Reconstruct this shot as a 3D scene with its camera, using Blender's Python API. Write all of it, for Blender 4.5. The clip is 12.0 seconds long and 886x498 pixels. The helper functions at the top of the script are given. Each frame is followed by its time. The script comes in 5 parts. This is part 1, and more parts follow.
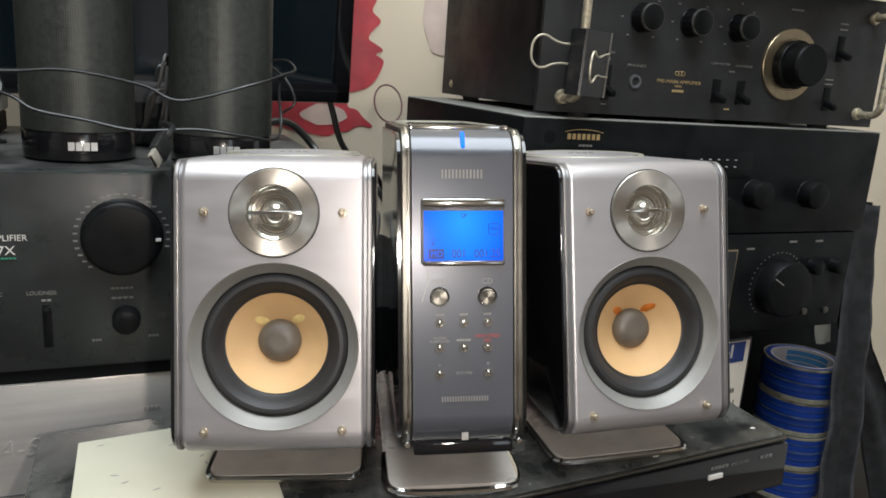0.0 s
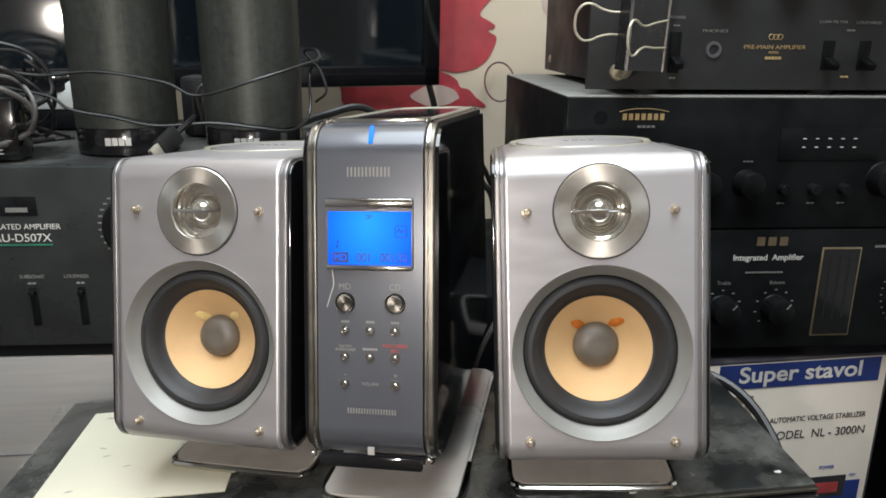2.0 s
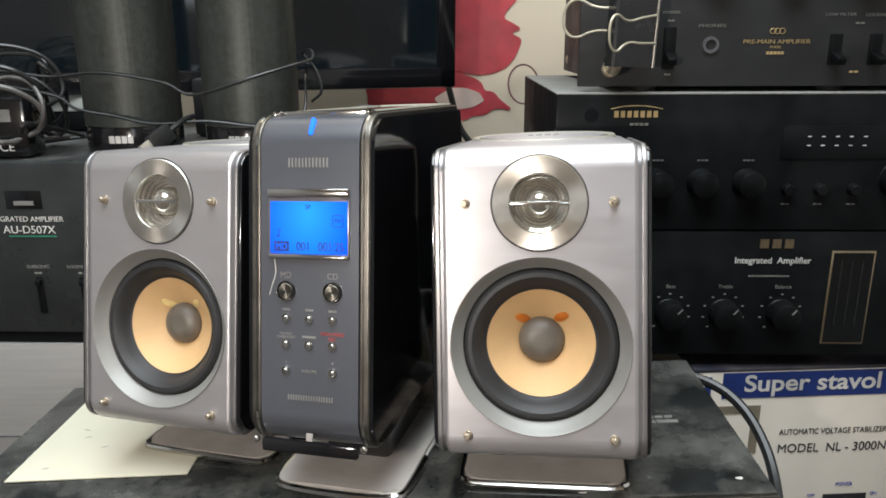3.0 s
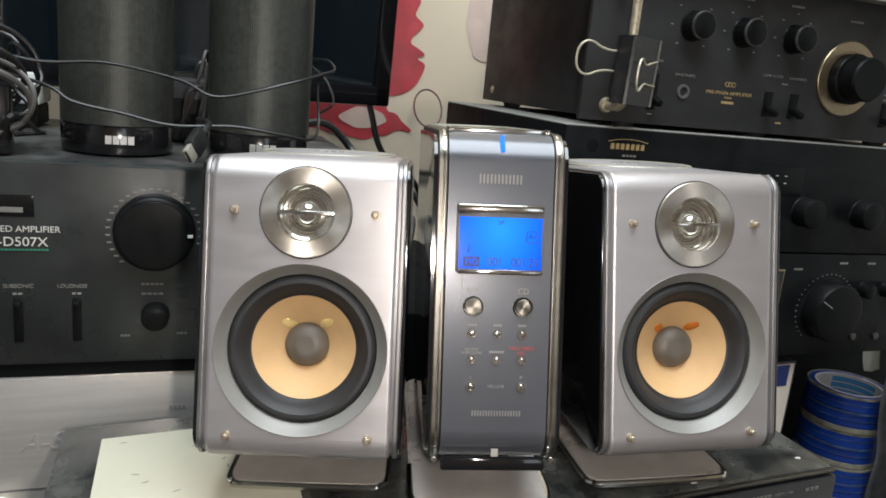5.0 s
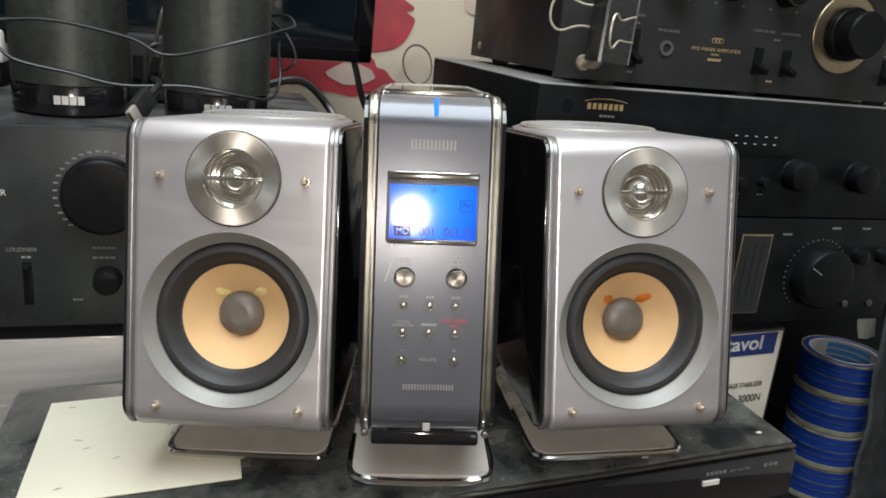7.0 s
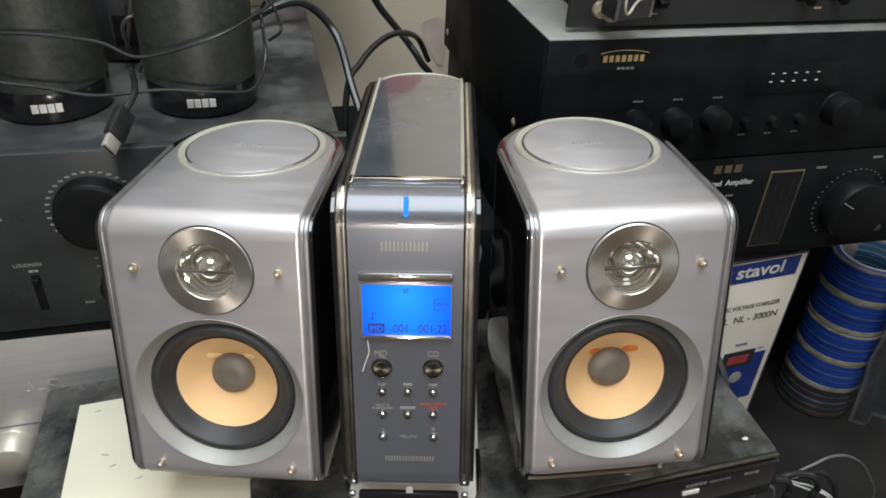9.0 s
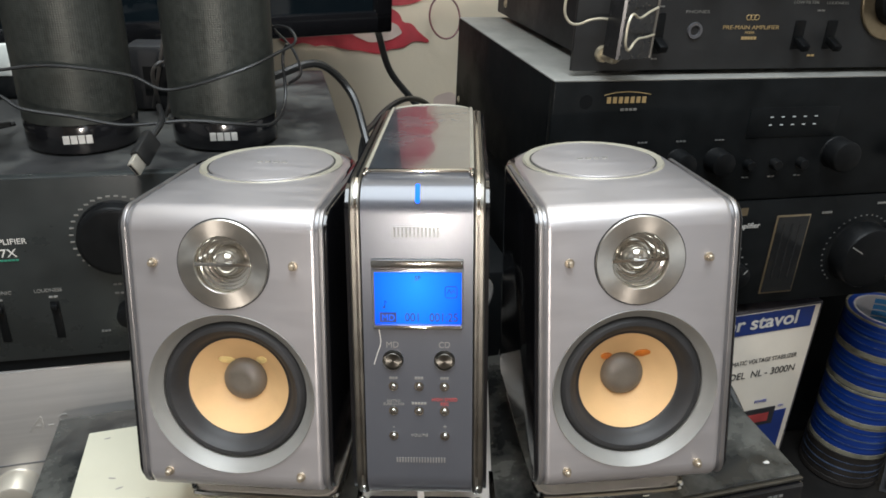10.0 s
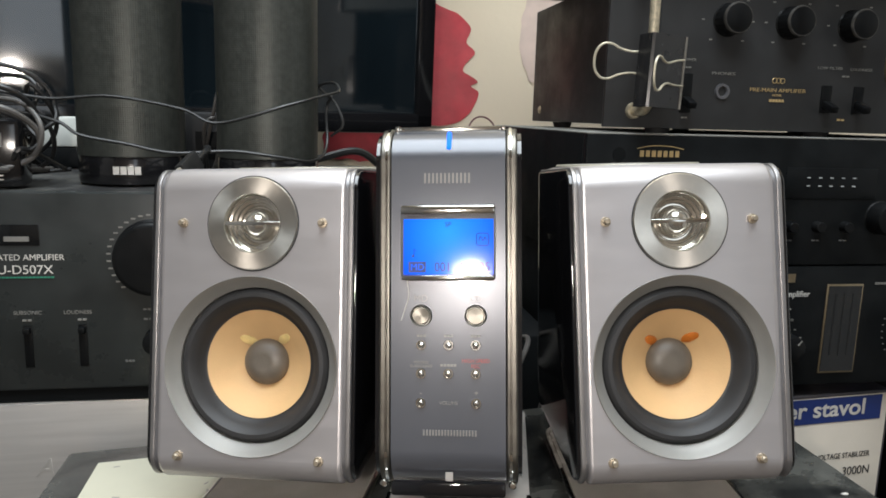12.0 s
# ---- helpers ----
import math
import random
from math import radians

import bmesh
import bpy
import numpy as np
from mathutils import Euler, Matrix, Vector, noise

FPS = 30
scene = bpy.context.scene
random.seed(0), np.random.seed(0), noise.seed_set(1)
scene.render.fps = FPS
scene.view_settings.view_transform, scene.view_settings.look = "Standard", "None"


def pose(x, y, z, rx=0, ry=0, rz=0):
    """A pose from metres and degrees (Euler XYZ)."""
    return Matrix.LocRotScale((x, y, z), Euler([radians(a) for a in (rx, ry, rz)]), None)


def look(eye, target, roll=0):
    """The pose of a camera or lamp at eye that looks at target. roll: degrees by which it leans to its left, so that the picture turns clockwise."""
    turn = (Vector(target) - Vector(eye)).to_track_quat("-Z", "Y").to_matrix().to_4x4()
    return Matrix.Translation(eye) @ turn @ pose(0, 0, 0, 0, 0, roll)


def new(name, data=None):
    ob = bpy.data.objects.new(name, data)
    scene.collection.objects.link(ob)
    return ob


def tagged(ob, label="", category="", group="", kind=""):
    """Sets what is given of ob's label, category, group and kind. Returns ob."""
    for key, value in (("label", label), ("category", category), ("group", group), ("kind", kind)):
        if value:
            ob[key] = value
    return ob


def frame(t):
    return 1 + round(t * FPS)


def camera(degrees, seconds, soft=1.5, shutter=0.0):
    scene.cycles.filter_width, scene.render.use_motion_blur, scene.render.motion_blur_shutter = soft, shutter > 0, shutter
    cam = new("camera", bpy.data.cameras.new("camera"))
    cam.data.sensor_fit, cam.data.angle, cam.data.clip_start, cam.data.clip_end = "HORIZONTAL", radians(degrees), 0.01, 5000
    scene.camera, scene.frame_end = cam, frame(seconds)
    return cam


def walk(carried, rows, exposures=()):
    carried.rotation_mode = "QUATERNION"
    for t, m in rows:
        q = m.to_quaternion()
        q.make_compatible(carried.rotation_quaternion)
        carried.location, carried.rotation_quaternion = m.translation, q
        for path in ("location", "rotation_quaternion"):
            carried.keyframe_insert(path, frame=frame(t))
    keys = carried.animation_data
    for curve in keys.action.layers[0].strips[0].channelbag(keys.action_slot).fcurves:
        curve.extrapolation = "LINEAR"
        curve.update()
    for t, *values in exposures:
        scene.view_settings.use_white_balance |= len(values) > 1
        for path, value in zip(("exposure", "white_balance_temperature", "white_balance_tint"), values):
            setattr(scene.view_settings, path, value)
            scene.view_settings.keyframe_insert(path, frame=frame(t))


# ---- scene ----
cam = camera(61.4, 12.0, 1.7)
METRES, EYE, TILT, LEAN, TURN = 1.04, 0.5935, -13.033, -4.299, -21.431
ROWS = [
    (0.0, 0.0, 0.0, 0.0, -0.0, -0.4, 0.48),
    (0.5, 0.0272, 0.0132, 0.0007, 2.39, -1.39, 0.86),
    (1.0, 0.0596, 0.0317, 0.0118, 6.8, -2.11, 0.72),
    (1.5, 0.0951, 0.0498, 0.0145, 11.36, -2.55, 0.21),
    (2.0, 0.1638, 0.0581, 0.0159, 17.79, -2.52, -0.36),
    (2.5, 0.2208, 0.0781, 0.0123, 22.72, -2.4, -0.75),
    (2.7, 0.2372, 0.0830, 0.0068, 24.04, -2.15, -0.92),
    (4.3, 0.0847, 0.0396, 0.0131, 10.91, -1.08, -1.61),
    (4.5, 0.0532, 0.0323, 0.0088, 8.22, -0.78, -1.71),
    (5.0, -0.0005, 0.0154, -0.0009, 2.66, 0.21, -1.66),
    (5.5, -0.0184, 0.0129, -0.0062, 0.69, 1.71, -1.39),
    (6.0, -0.0048, 0.0163, -0.0127, 1.39, 3.61, -1.22),
    (6.5, 0.0283, 0.025, -0.0357, 3.09, 2.37, -1.64),
    (7.0, 0.046, 0.034, 0.0075, 4.51, -3.27, -2.0),
    (7.2, 0.0517, 0.0403, 0.0331, 4.82, -6.20, -1.94),
    (8.8, 0.0741, 0.0828, 0.1675, 7.91, -20.84, -0.28),
    (9.0, 0.0763, 0.079, 0.164, 8.19, -20.65, -0.38),
    (9.5, 0.0821, 0.061, 0.1412, 8.83, -17.02, -0.23),
    (10.0, 0.0816, 0.0533, 0.1083, 9.1, -12.18, 0.15),
    (10.5, 0.0792, 0.0445, 0.0635, 9.26, -6.15, 0.73),
    (11.0, 0.0759, 0.0397, 0.0258, 9.37, -0.95, 0.98),
    (11.5, 0.0747, 0.0416, -0.0015, 10.0, 2.02, 0.62),
    (12.0, 0.086, 0.0539, -0.0187, 12.24, 3.46, -0.09),
]
walk(cam, [(t, pose(0, 0, EYE, TILT, LEAN, TURN) @ pose(METRES * x, METRES * y, METRES * z, 90 + pitch, roll, yaw)) for t, x, y, z, yaw, pitch, roll in ROWS], [(0.0, -0.05), (1.0, 0.05), (1.5, 0.03), (2.0, 0.10), (2.5, 0.21), (4.5, 0.03), (5.5, 0.0), (7.0, 0.0), (9.0, 0.03), (10.5, 0.08), (11.5, 0.10), (12.0, 0.02)])

# ---- light ----
world = bpy.data.worlds.new("world")
scene.world = world
world.use_nodes = True
world.node_tree.nodes["Background"].inputs[0].default_value = (0.75, 0.85, 1.0, 1)
world.node_tree.nodes["Background"].inputs[1].default_value = 0.3


def area_lamp(name, eye, target, size, size_y, power, color):
    data = bpy.data.lights.new(name, "AREA")
    data.shape, data.size, data.size_y, data.energy, data.color = "RECTANGLE", size, size_y, power, color
    ob = new(name, data)
    ob.matrix_world = look(eye, target)
    return ob


area_lamp("ceiling_tube_light", (0.05, -0.10, 2.42), (0.10, 0.05, 0.3), 1.4, 1.9, 86, (0.86, 0.94, 1.0))
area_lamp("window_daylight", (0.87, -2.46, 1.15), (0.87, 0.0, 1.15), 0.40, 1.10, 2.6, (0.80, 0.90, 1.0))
torch = area_lamp("torch_light", (0.050, -0.030, 0.578), (0.17, 0.5, 0.47), 0.020, 0.020, 1.35, (1.0, 0.91, 0.83))
torch.data.shape = "DISK"

# ---- materials ----
def material(name, color, rough=0.5, metal=0.0, vary=0.25, scale=40.0, bump=0.0, bump_scale=300.0, coat=0.0, dust=0.0, dust_color=(0.3, 0.28, 0.25), stretch=None, spec=0.5):
    m = bpy.data.materials.new(name)
    m.use_nodes = True
    t = m.node_tree
    b = t.nodes["Principled BSDF"]
    coords = t.nodes.new("ShaderNodeTexCoord")
    where = coords.outputs["Object"]
    if stretch:
        mapping = t.nodes.new("ShaderNodeMapping")
        mapping.inputs["Scale"].default_value = stretch
        t.links.new(where, mapping.inputs["Vector"])
        where = mapping.outputs["Vector"]
    n = t.nodes.new("ShaderNodeTexNoise")
    n.inputs["Scale"].default_value, n.inputs["Detail"].default_value = scale, 6
    t.links.new(where, n.inputs["Vector"])
    ramp = t.nodes.new("ShaderNodeValToRGB")
    lo, hi = [c * (1 - vary) for c in color], [min(1, c * (1 + vary)) for c in color]
    ramp.color_ramp.elements[0].color, ramp.color_ramp.elements[1].color = (*lo, 1), (*hi, 1)
    ramp.color_ramp.elements[0].position, ramp.color_ramp.elements[1].position = 0.3, 0.7
    t.links.new(n.outputs["Fac"], ramp.inputs["Fac"])
    out = ramp.outputs["Color"]
    if dust:
        n2 = t.nodes.new("ShaderNodeTexNoise")
        n2.inputs["Scale"].default_value, n2.inputs["Detail"].default_value, n2.inputs["Roughness"].default_value = scale * 0.35, 9, 0.65
        t.links.new(coords.outputs["Object"], n2.inputs["Vector"])
        r2 = t.nodes.new("ShaderNodeMapRange")
        r2.inputs["From Min"].default_value, r2.inputs["From Max"].default_value, r2.inputs["To Max"].default_value = 0.42, 0.75, dust
        t.links.new(n2.outputs["Fac"], r2.inputs["Value"])
        mix = t.nodes.new("ShaderNodeMix")
        mix.data_type = "RGBA"
        t.links.new(r2.outputs["Result"], mix.inputs[0])
        t.links.new(out, mix.inputs[6])
        mix.inputs[7].default_value = (*dust_color, 1)
        out = mix.outputs[2]
        r3 = t.nodes.new("ShaderNodeMapRange")
        r3.inputs["From Max"].default_value = max(dust, 0.01)
        r3.inputs["To Min"].default_value, r3.inputs["To Max"].default_value = rough, min(1, rough + 0.4)
        t.links.new(r2.outputs["Result"], r3.inputs["Value"])
        t.links.new(r3.outputs["Result"], b.inputs["Roughness"])
    else:
        r3 = t.nodes.new("ShaderNodeMapRange")
        r3.inputs["To Min"].default_value, r3.inputs["To Max"].default_value = rough * 0.8, min(1, rough * 1.2)
        t.links.new(n.outputs["Fac"], r3.inputs["Value"])
        t.links.new(r3.outputs["Result"], b.inputs["Roughness"])
    t.links.new(out, b.inputs["Base Color"])
    b.inputs["Metallic"].default_value = metal
    b.inputs["Specular IOR Level"].default_value = spec
    b.inputs["Coat Weight"].default_value = coat
    b.inputs["Coat Roughness"].default_value = 0.06
    if bump:
        n3 = t.nodes.new("ShaderNodeTexNoise")
        n3.inputs["Scale"].default_value, n3.inputs["Detail"].default_value = bump_scale, 3
        t.links.new(where, n3.inputs["Vector"])
        bp = t.nodes.new("ShaderNodeBump")
        bp.inputs["Strength"].default_value, bp.inputs["Distance"].default_value = bump, 0.001
        t.links.new(n3.outputs["Fac"], bp.inputs["Height"])
        t.links.new(bp.outputs["Normal"], b.inputs["Normal"])
    return m


def glowing(name, color, strength):
    m = bpy.data.materials.new(name)
    m.use_nodes = True
    b = m.node_tree.nodes["Principled BSDF"]
    b.inputs["Base Color"].default_value = (*[c * 0.1 for c in color], 1)
    b.inputs["Emission Color"].default_value = (*color, 1)
    b.inputs["Emission Strength"].default_value = strength
    b.inputs["Roughness"].default_value = 0.35
    b.inputs["Specular IOR Level"].default_value = 0.1
    return m


SILVER = material("brushed_silver", (0.500, 0.476, 0.480), 0.37, 0.74, 0.03, 30, 0.03, 900, stretch=(1, 4, 4))
TRIM = material("trim_metal", (0.31, 0.30, 0.30), 0.42, 0.9, 0.08, 60)
TRIM_DARK = material("trim_band_metal", (0.26, 0.255, 0.265), 0.36, 0.8, 0.08, 60)
BEIGE_RIM = material("aged_clear_rim", (0.33, 0.31, 0.25), 0.35, 0.1, 0.12, 40)
GREY_BAND = material("grey_band", (0.15, 0.15, 0.16), 0.3, 0.4, 0.1, 50)
GLOSS_BLACK = material("gloss_black", (0.006, 0.006, 0.007), 0.09, 0, 0.2, 20, coat=0.5)
CHROME = material("chrome", (0.70, 0.69, 0.66), 0.13, 1.0, 0.06, 60)
RAIL = material("rail_metal", (0.155, 0.147, 0.13), 0.38, 1.0, 0.15, 90)
DULL_RING = material("ring_grey", (0.24, 0.235, 0.22), 0.5, 0.3, 0.06, 40)
RUBBER = material("rubber", (0.020, 0.020, 0.021), 0.55, 0, 0.2, 60, 0.1, 600)
CONE = material("cone_fibre", (0.60, 0.385, 0.185), 0.62, 0, 0.06, 50, 0.12, 900)
CONE_PALE = material("cone_fibre_pale", (0.60, 0.39, 0.19), 0.62, 0, 0.07, 50, 0.12, 900)
CAP = material("dust_cap", (0.120, 0.102, 0.082), 0.42, 0, 0.12, 120, 0.1, 900)
GLUE_ORANGE = material("orange_glue", (0.55, 0.16, 0.02), 0.35, 0, 0.2, 200)
GLUE_PALE = material("pale_glue", (0.75, 0.58, 0.25), 0.3, 0, 0.15, 200)
BRASS = material("brass_pin", (0.40, 0.34, 0.26), 0.42, 0.8, 0.12, 300)
TOWER_FACE = material("smoked_face", (0.084, 0.088, 0.102), 0.27, 0.3, 0.05, 25, coat=0.4)
_b = TOWER_FACE.node_tree.nodes["Principled BSDF"]
TOWER_FACE.node_tree.links.remove(_b.inputs["Roughness"].links[0])
_b.inputs["Roughness"].default_value = 0.30
TOWER_LID = material("smoked_lid", (0.05, 0.055, 0.062), 0.07, 0.0, 0.2, 40, coat=1.0, dust=0.05, spec=0.8)
BLACK_METAL = material("black_painted_metal", (0.0050, 0.0058, 0.0064), 0.5, 0.0, 0.15, 25, 0.04, 900, dust=0.05, dust_color=(0.05, 0.049, 0.048), spec=0.09)
BLACK_PANEL = material("black_panel", (0.0078, 0.0088, 0.0094), 0.30, 0.0, 0.3, 40, 0.03, 900, dust=0.03, dust_color=(0.05, 0.05, 0.05), spec=0.09)
MATT_PANEL = material("matt_black_panel", (0.0230, 0.0235, 0.0242), 0.45, 0.0, 0.2, 30, 0.03, 900, dust=0.06, dust_color=(0.07, 0.07, 0.068), spec=0.35)
BLACK_SHEET = material("dusty_top_sheet", (0.02, 0.02, 0.02), 0.42, 0.0, 0.3, 30, 0.2, 800, dust=0.75, dust_color=(0.17, 0.17, 0.155))
PLAYER_TOP = material("player_top", (0.014, 0.015, 0.015), 0.12, 0.0, 0.4, 40, dust=0.65, dust_color=(0.20, 0.20, 0.18))
SMOKED_PLATE = material("smoked_plate", (0.56, 0.53, 0.495), 0.20, 0.15, 0.15, 30, dust=0.35, dust_color=(0.34, 0.33, 0.31))
KNOB_BLACK = material("knob_black", (0.005, 0.0055, 0.006), 0.32, 0.0, 0.2, 80, dust=0.03, dust_color=(0.10, 0.095, 0.09), spec=0.14)
GOLD_DIAL = material("gold_dial", (0.36, 0.29, 0.19), 0.35, 0.9, 0.1, 200)
OLD_STEEL = material("tarnished_steel", (0.50, 0.44, 0.32), 0.4, 0.55, 0.35, 250, 0.2, 900)
AMP_SILVER = material("satin_aluminium", (0.60, 0.582, 0.56), 0.36, 0.6, 0.05, 25, 0.05, 600, stretch=(0.6, 6, 12))
CREAM_PAPER = material("cream_card", (0.52, 0.50, 0.395), 0.7, 0, 0.06, 14, dust=0.2, dust_color=(0.42, 0.38, 0.28))
MESH_CLOTH = material("speaker_mesh", (0.014, 0.013, 0.012), 0.45, 0.3, 0.2, 200)
CABLE = material("black_cable", (0.014, 0.014, 0.014), 0.36, 0, 0.3, 60)
CABLE_GREY = material("grey_cable", (0.09, 0.085, 0.08), 0.45, 0, 0.3, 60)
WALL = material("wall_paint", (0.77, 0.665, 0.51), 0.8, 0, 0.05, 5, 0.2, 120)
# unseen walls: tones chosen for what metal and gloss reflect
EAST_WALL = material("pale_reflected_wall", (0.80, 0.78, 0.76), 0.8, 0, 0.1, 3, 0.1, 100)
WEST_WALL = material("grey_reflected_wall", (0.26, 0.245, 0.235), 0.8, 0, 0.1, 3, 0.1, 100)
DARK_WALL = material("brown_reflected_wall", (0.25, 0.19, 0.145), 0.8, 0, 0.1, 3, 0.1, 100)
RED_DECAL = material("red_decal", (0.50, 0.045, 0.06), 0.6, 0, 0.3, 22, dust=0.25, dust_color=(0.62, 0.3, 0.28))
PINK_DECAL = material("pink_decal", (0.68, 0.54, 0.47), 0.7, 0, 0.12, 25)
SCREEN = material("dark_window", (0.006, 0.007, 0.008), 0.05, 0, 0.2, 5, coat=0.3)
TV_SCREEN = material("tv_screen", (0.006, 0.010, 0.013), 0.07, 0, 0.3, 4, coat=0.5, spec=0.6)
TV_PLASTIC = material("tv_plastic", (0.008, 0.008, 0.009), 0.15, 0, 0.2, 20, coat=0.4)
CARTON = material("carton_white", (0.70, 0.64, 0.55), 0.65, 0, 0.05, 15, 0.1, 300, dust=0.12, dust_color=(0.4, 0.33, 0.26))
CARTON_BLUE = material("carton_blue", (0.008, 0.028, 0.16), 0.55, 0, 0.12, 60)
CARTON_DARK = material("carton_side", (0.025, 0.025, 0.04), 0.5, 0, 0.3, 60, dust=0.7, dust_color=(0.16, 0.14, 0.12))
INK = material("black_ink", (0.02, 0.02, 0.022), 0.6)
INK_GREY = material("grey_ink", (0.30, 0.28, 0.26), 0.6)
INK_BROWN = material("brown_ink", (0.20, 0.17, 0.12), 0.6)
INK_WHITE = material("white_ink", (0.62, 0.60, 0.56), 0.5)
INK_DIM = material("dim_ink", (0.20, 0.195, 0.18), 0.5)
INK_GOLD = material("gold_ink", (0.50, 0.36, 0.17), 0.4, 0.4)
INK_GREEN = material("green_ink", (0.03, 0.22, 0.14), 0.5)
INK_RED = material("red_ink", (0.38, 0.05, 0.05), 0.5)
INK_BLUE = material("blue_ink", (0.02, 0.05, 0.35), 0.5)
TAPE_BLUE = material("blue_tape", (0.007, 0.036, 0.22), 0.28, 0, 0.55, 5, coat=0.3, stretch=(2, 2, 36), dust=0.12, dust_color=(0.14, 0.17, 0.22))
TAPE_EDGE = material("tape_edge", (0.20, 0.19, 0.145), 0.5, 0, 0.5, 45)
TAPE_DARK = material("dark_tape", (0.020, 0.017, 0.015), 0.5, 0, 0.3, 30, dust=0.3, dust_color=(0.06, 0.05, 0.045))
TAPE_STREAK = material("tape_streak", (0.05, 0.075, 0.13), 0.4, 0, 0.6, 45)
TAPE_CORE = material("tape_core", (0.58, 0.57, 0.60), 0.7, 0, 0.1, 40)
TAPE_PRINT = material("tape_core_print", (0.06, 0.28, 0.60), 0.6, 0, 0.1, 40)
FABRIC = material("grey_fabric", (0.07, 0.07, 0.074), 0.9, 0, 0.3, 60, 0.5, 700)
DESK = material("dark_desk", (0.011, 0.010, 0.0095), 0.6, 0, 0.4, 12, 0.2, 200, spec=0.25)
# unseen floor, kept dark for the player's glossy front
FLOORING = material("dark_reflected_floor", (0.12, 0.105, 0.09), 0.4, 0, 0.15, 6)
GLASSY = material("clear_lens", (0.60, 0.575, 0.52), 0.10, 0.85, 0.05, 30)
CREAM_KNOB = material("cream_metal_knob", (0.60, 0.56, 0.48), 0.35, 0.6, 0.06, 60)
INK_LCD = material("display_ink", (0.004, 0.02, 0.16), 0.5)
WIRE = material("bare_wire", (0.55, 0.50, 0.38), 0.35, 0.35, 0.15, 200)
CLIP_STEEL = material("clip_steel", (0.030, 0.030, 0.031), 0.26, 0.4, 0.2, 90)
CLIP_LIP = material("worn_lip", (0.22, 0.21, 0.19), 0.35, 0.8, 0.2, 120)
RIM_WORN = material("worn_knob_rim", (0.045, 0.042, 0.038), 0.5, 0.2, 0.5, 160)
AMP_LINE = material("engraved_line", (0.50, 0.485, 0.46), 0.45, 0.5)
DUST_TOP = material("dust_layer", (0.20, 0.20, 0.185), 0.75, 0, 0.15, 30, 0.2, 500, dust=0.6, dust_color=(0.34, 0.34, 0.31))
INK_FAINT = material("faint_ink", (0.13, 0.13, 0.125), 0.5)
AU_PANEL = material("gloss_panel", (0.0260, 0.0292, 0.0288), 0.24, 0.0, 0.3, 20, 0.03, 900, dust=0.08, dust_color=(0.10, 0.10, 0.10), spec=0.4)
BUTTON_METAL = material("button_metal", (0.13, 0.123, 0.108), 0.36, 1.0, 0.15, 300)
MARK_METAL = material("mark_metal", (0.20, 0.195, 0.185), 0.5, 0.3, 0.1, 90)
BLUE_GLOW = glowing("blue_lamp", (0.01, 0.14, 1.0), 2.4)
WHITE_CARD = material("white_card", (0.62, 0.64, 0.60), 0.6, 0, 0.1, 30)
TD_GLOW = material("indicator_mark", (0.55, 0.58, 0.58), 0.5)

# brushed along its width: the highlight spreads across the grain
_t = SILVER.node_tree
_g = _t.nodes.new("ShaderNodeCombineXYZ")
_g.inputs["Y"].default_value, _g.inputs["Z"].default_value = 0.3, 1.0
_t.links.new(_g.outputs["Vector"], _t.nodes["Principled BSDF"].inputs["Tangent"])
_t.nodes["Principled BSDF"].inputs["Anisotropic"].default_value = 0.55

RING_METAL = material("turned_metal", (0.66, 0.63, 0.575), 0.31, 1.0, 0.08, 120)
_t = RING_METAL.node_tree
_g = _t.nodes.new("ShaderNodeTangent")
_g.direction_type, _g.axis = "RADIAL", "Y"
_t.links.new(_g.outputs["Tangent"], _t.nodes["Principled BSDF"].inputs["Tangent"])
_t.nodes["Principled BSDF"].inputs["Anisotropic"].default_value = 0.8

_t = BUTTON_METAL.node_tree
_g = _t.nodes.new("ShaderNodeTangent")
_g.direction_type, _g.axis = "RADIAL", "Y"
_t.links.new(_g.outputs["Tangent"], _t.nodes["Principled BSDF"].inputs["Tangent"])
_t.nodes["Principled BSDF"].inputs["Anisotropic"].default_value = 0.8

# the display: blue, lighter towards its upper middle where the back light sits
LCD = glowing("blue_display", (0.012, 0.14, 1.0), 1.25)
_t = LCD.node_tree
_t.nodes["Principled BSDF"].inputs["Roughness"].default_value = 0.075
_t.nodes["Principled BSDF"].inputs["Specular IOR Level"].default_value = 0.5
_c = _t.nodes.new("ShaderNodeTexCoord")
_m = _t.nodes.new("ShaderNodeMapping")
_m.inputs["Location"].default_value = (0, 0, -1.9)
_m.inputs["Scale"].default_value = (36, 0, 30)
_g = _t.nodes.new("ShaderNodeTexGradient")
_g.gradient_type = "SPHERICAL"
_r = _t.nodes.new("ShaderNodeValToRGB")
_r.color_ramp.elements[0].color, _r.color_ramp.elements[1].color = (0.001, 0.09, 0.95, 1), (0.02, 0.32, 1.0, 1)
_t.links.new(_c.outputs["Object"], _m.inputs["Vector"])
_t.links.new(_m.outputs["Vector"], _g.inputs["Vector"])
_t.links.new(_g.outputs["Fac"], _r.inputs["Fac"])
_t.links.new(_r.outputs["Color"], _t.nodes["Principled BSDF"].inputs["Emission Color"])

# ---- mesh helpers ----
Z0 = 0.46


def thing(name, m, label="", category="", group="", kind=""):
    ob = new(name)
    ob.matrix_world = m
    ob.empty_display_size = 0.02
    return tagged(ob, label, category, group, kind)


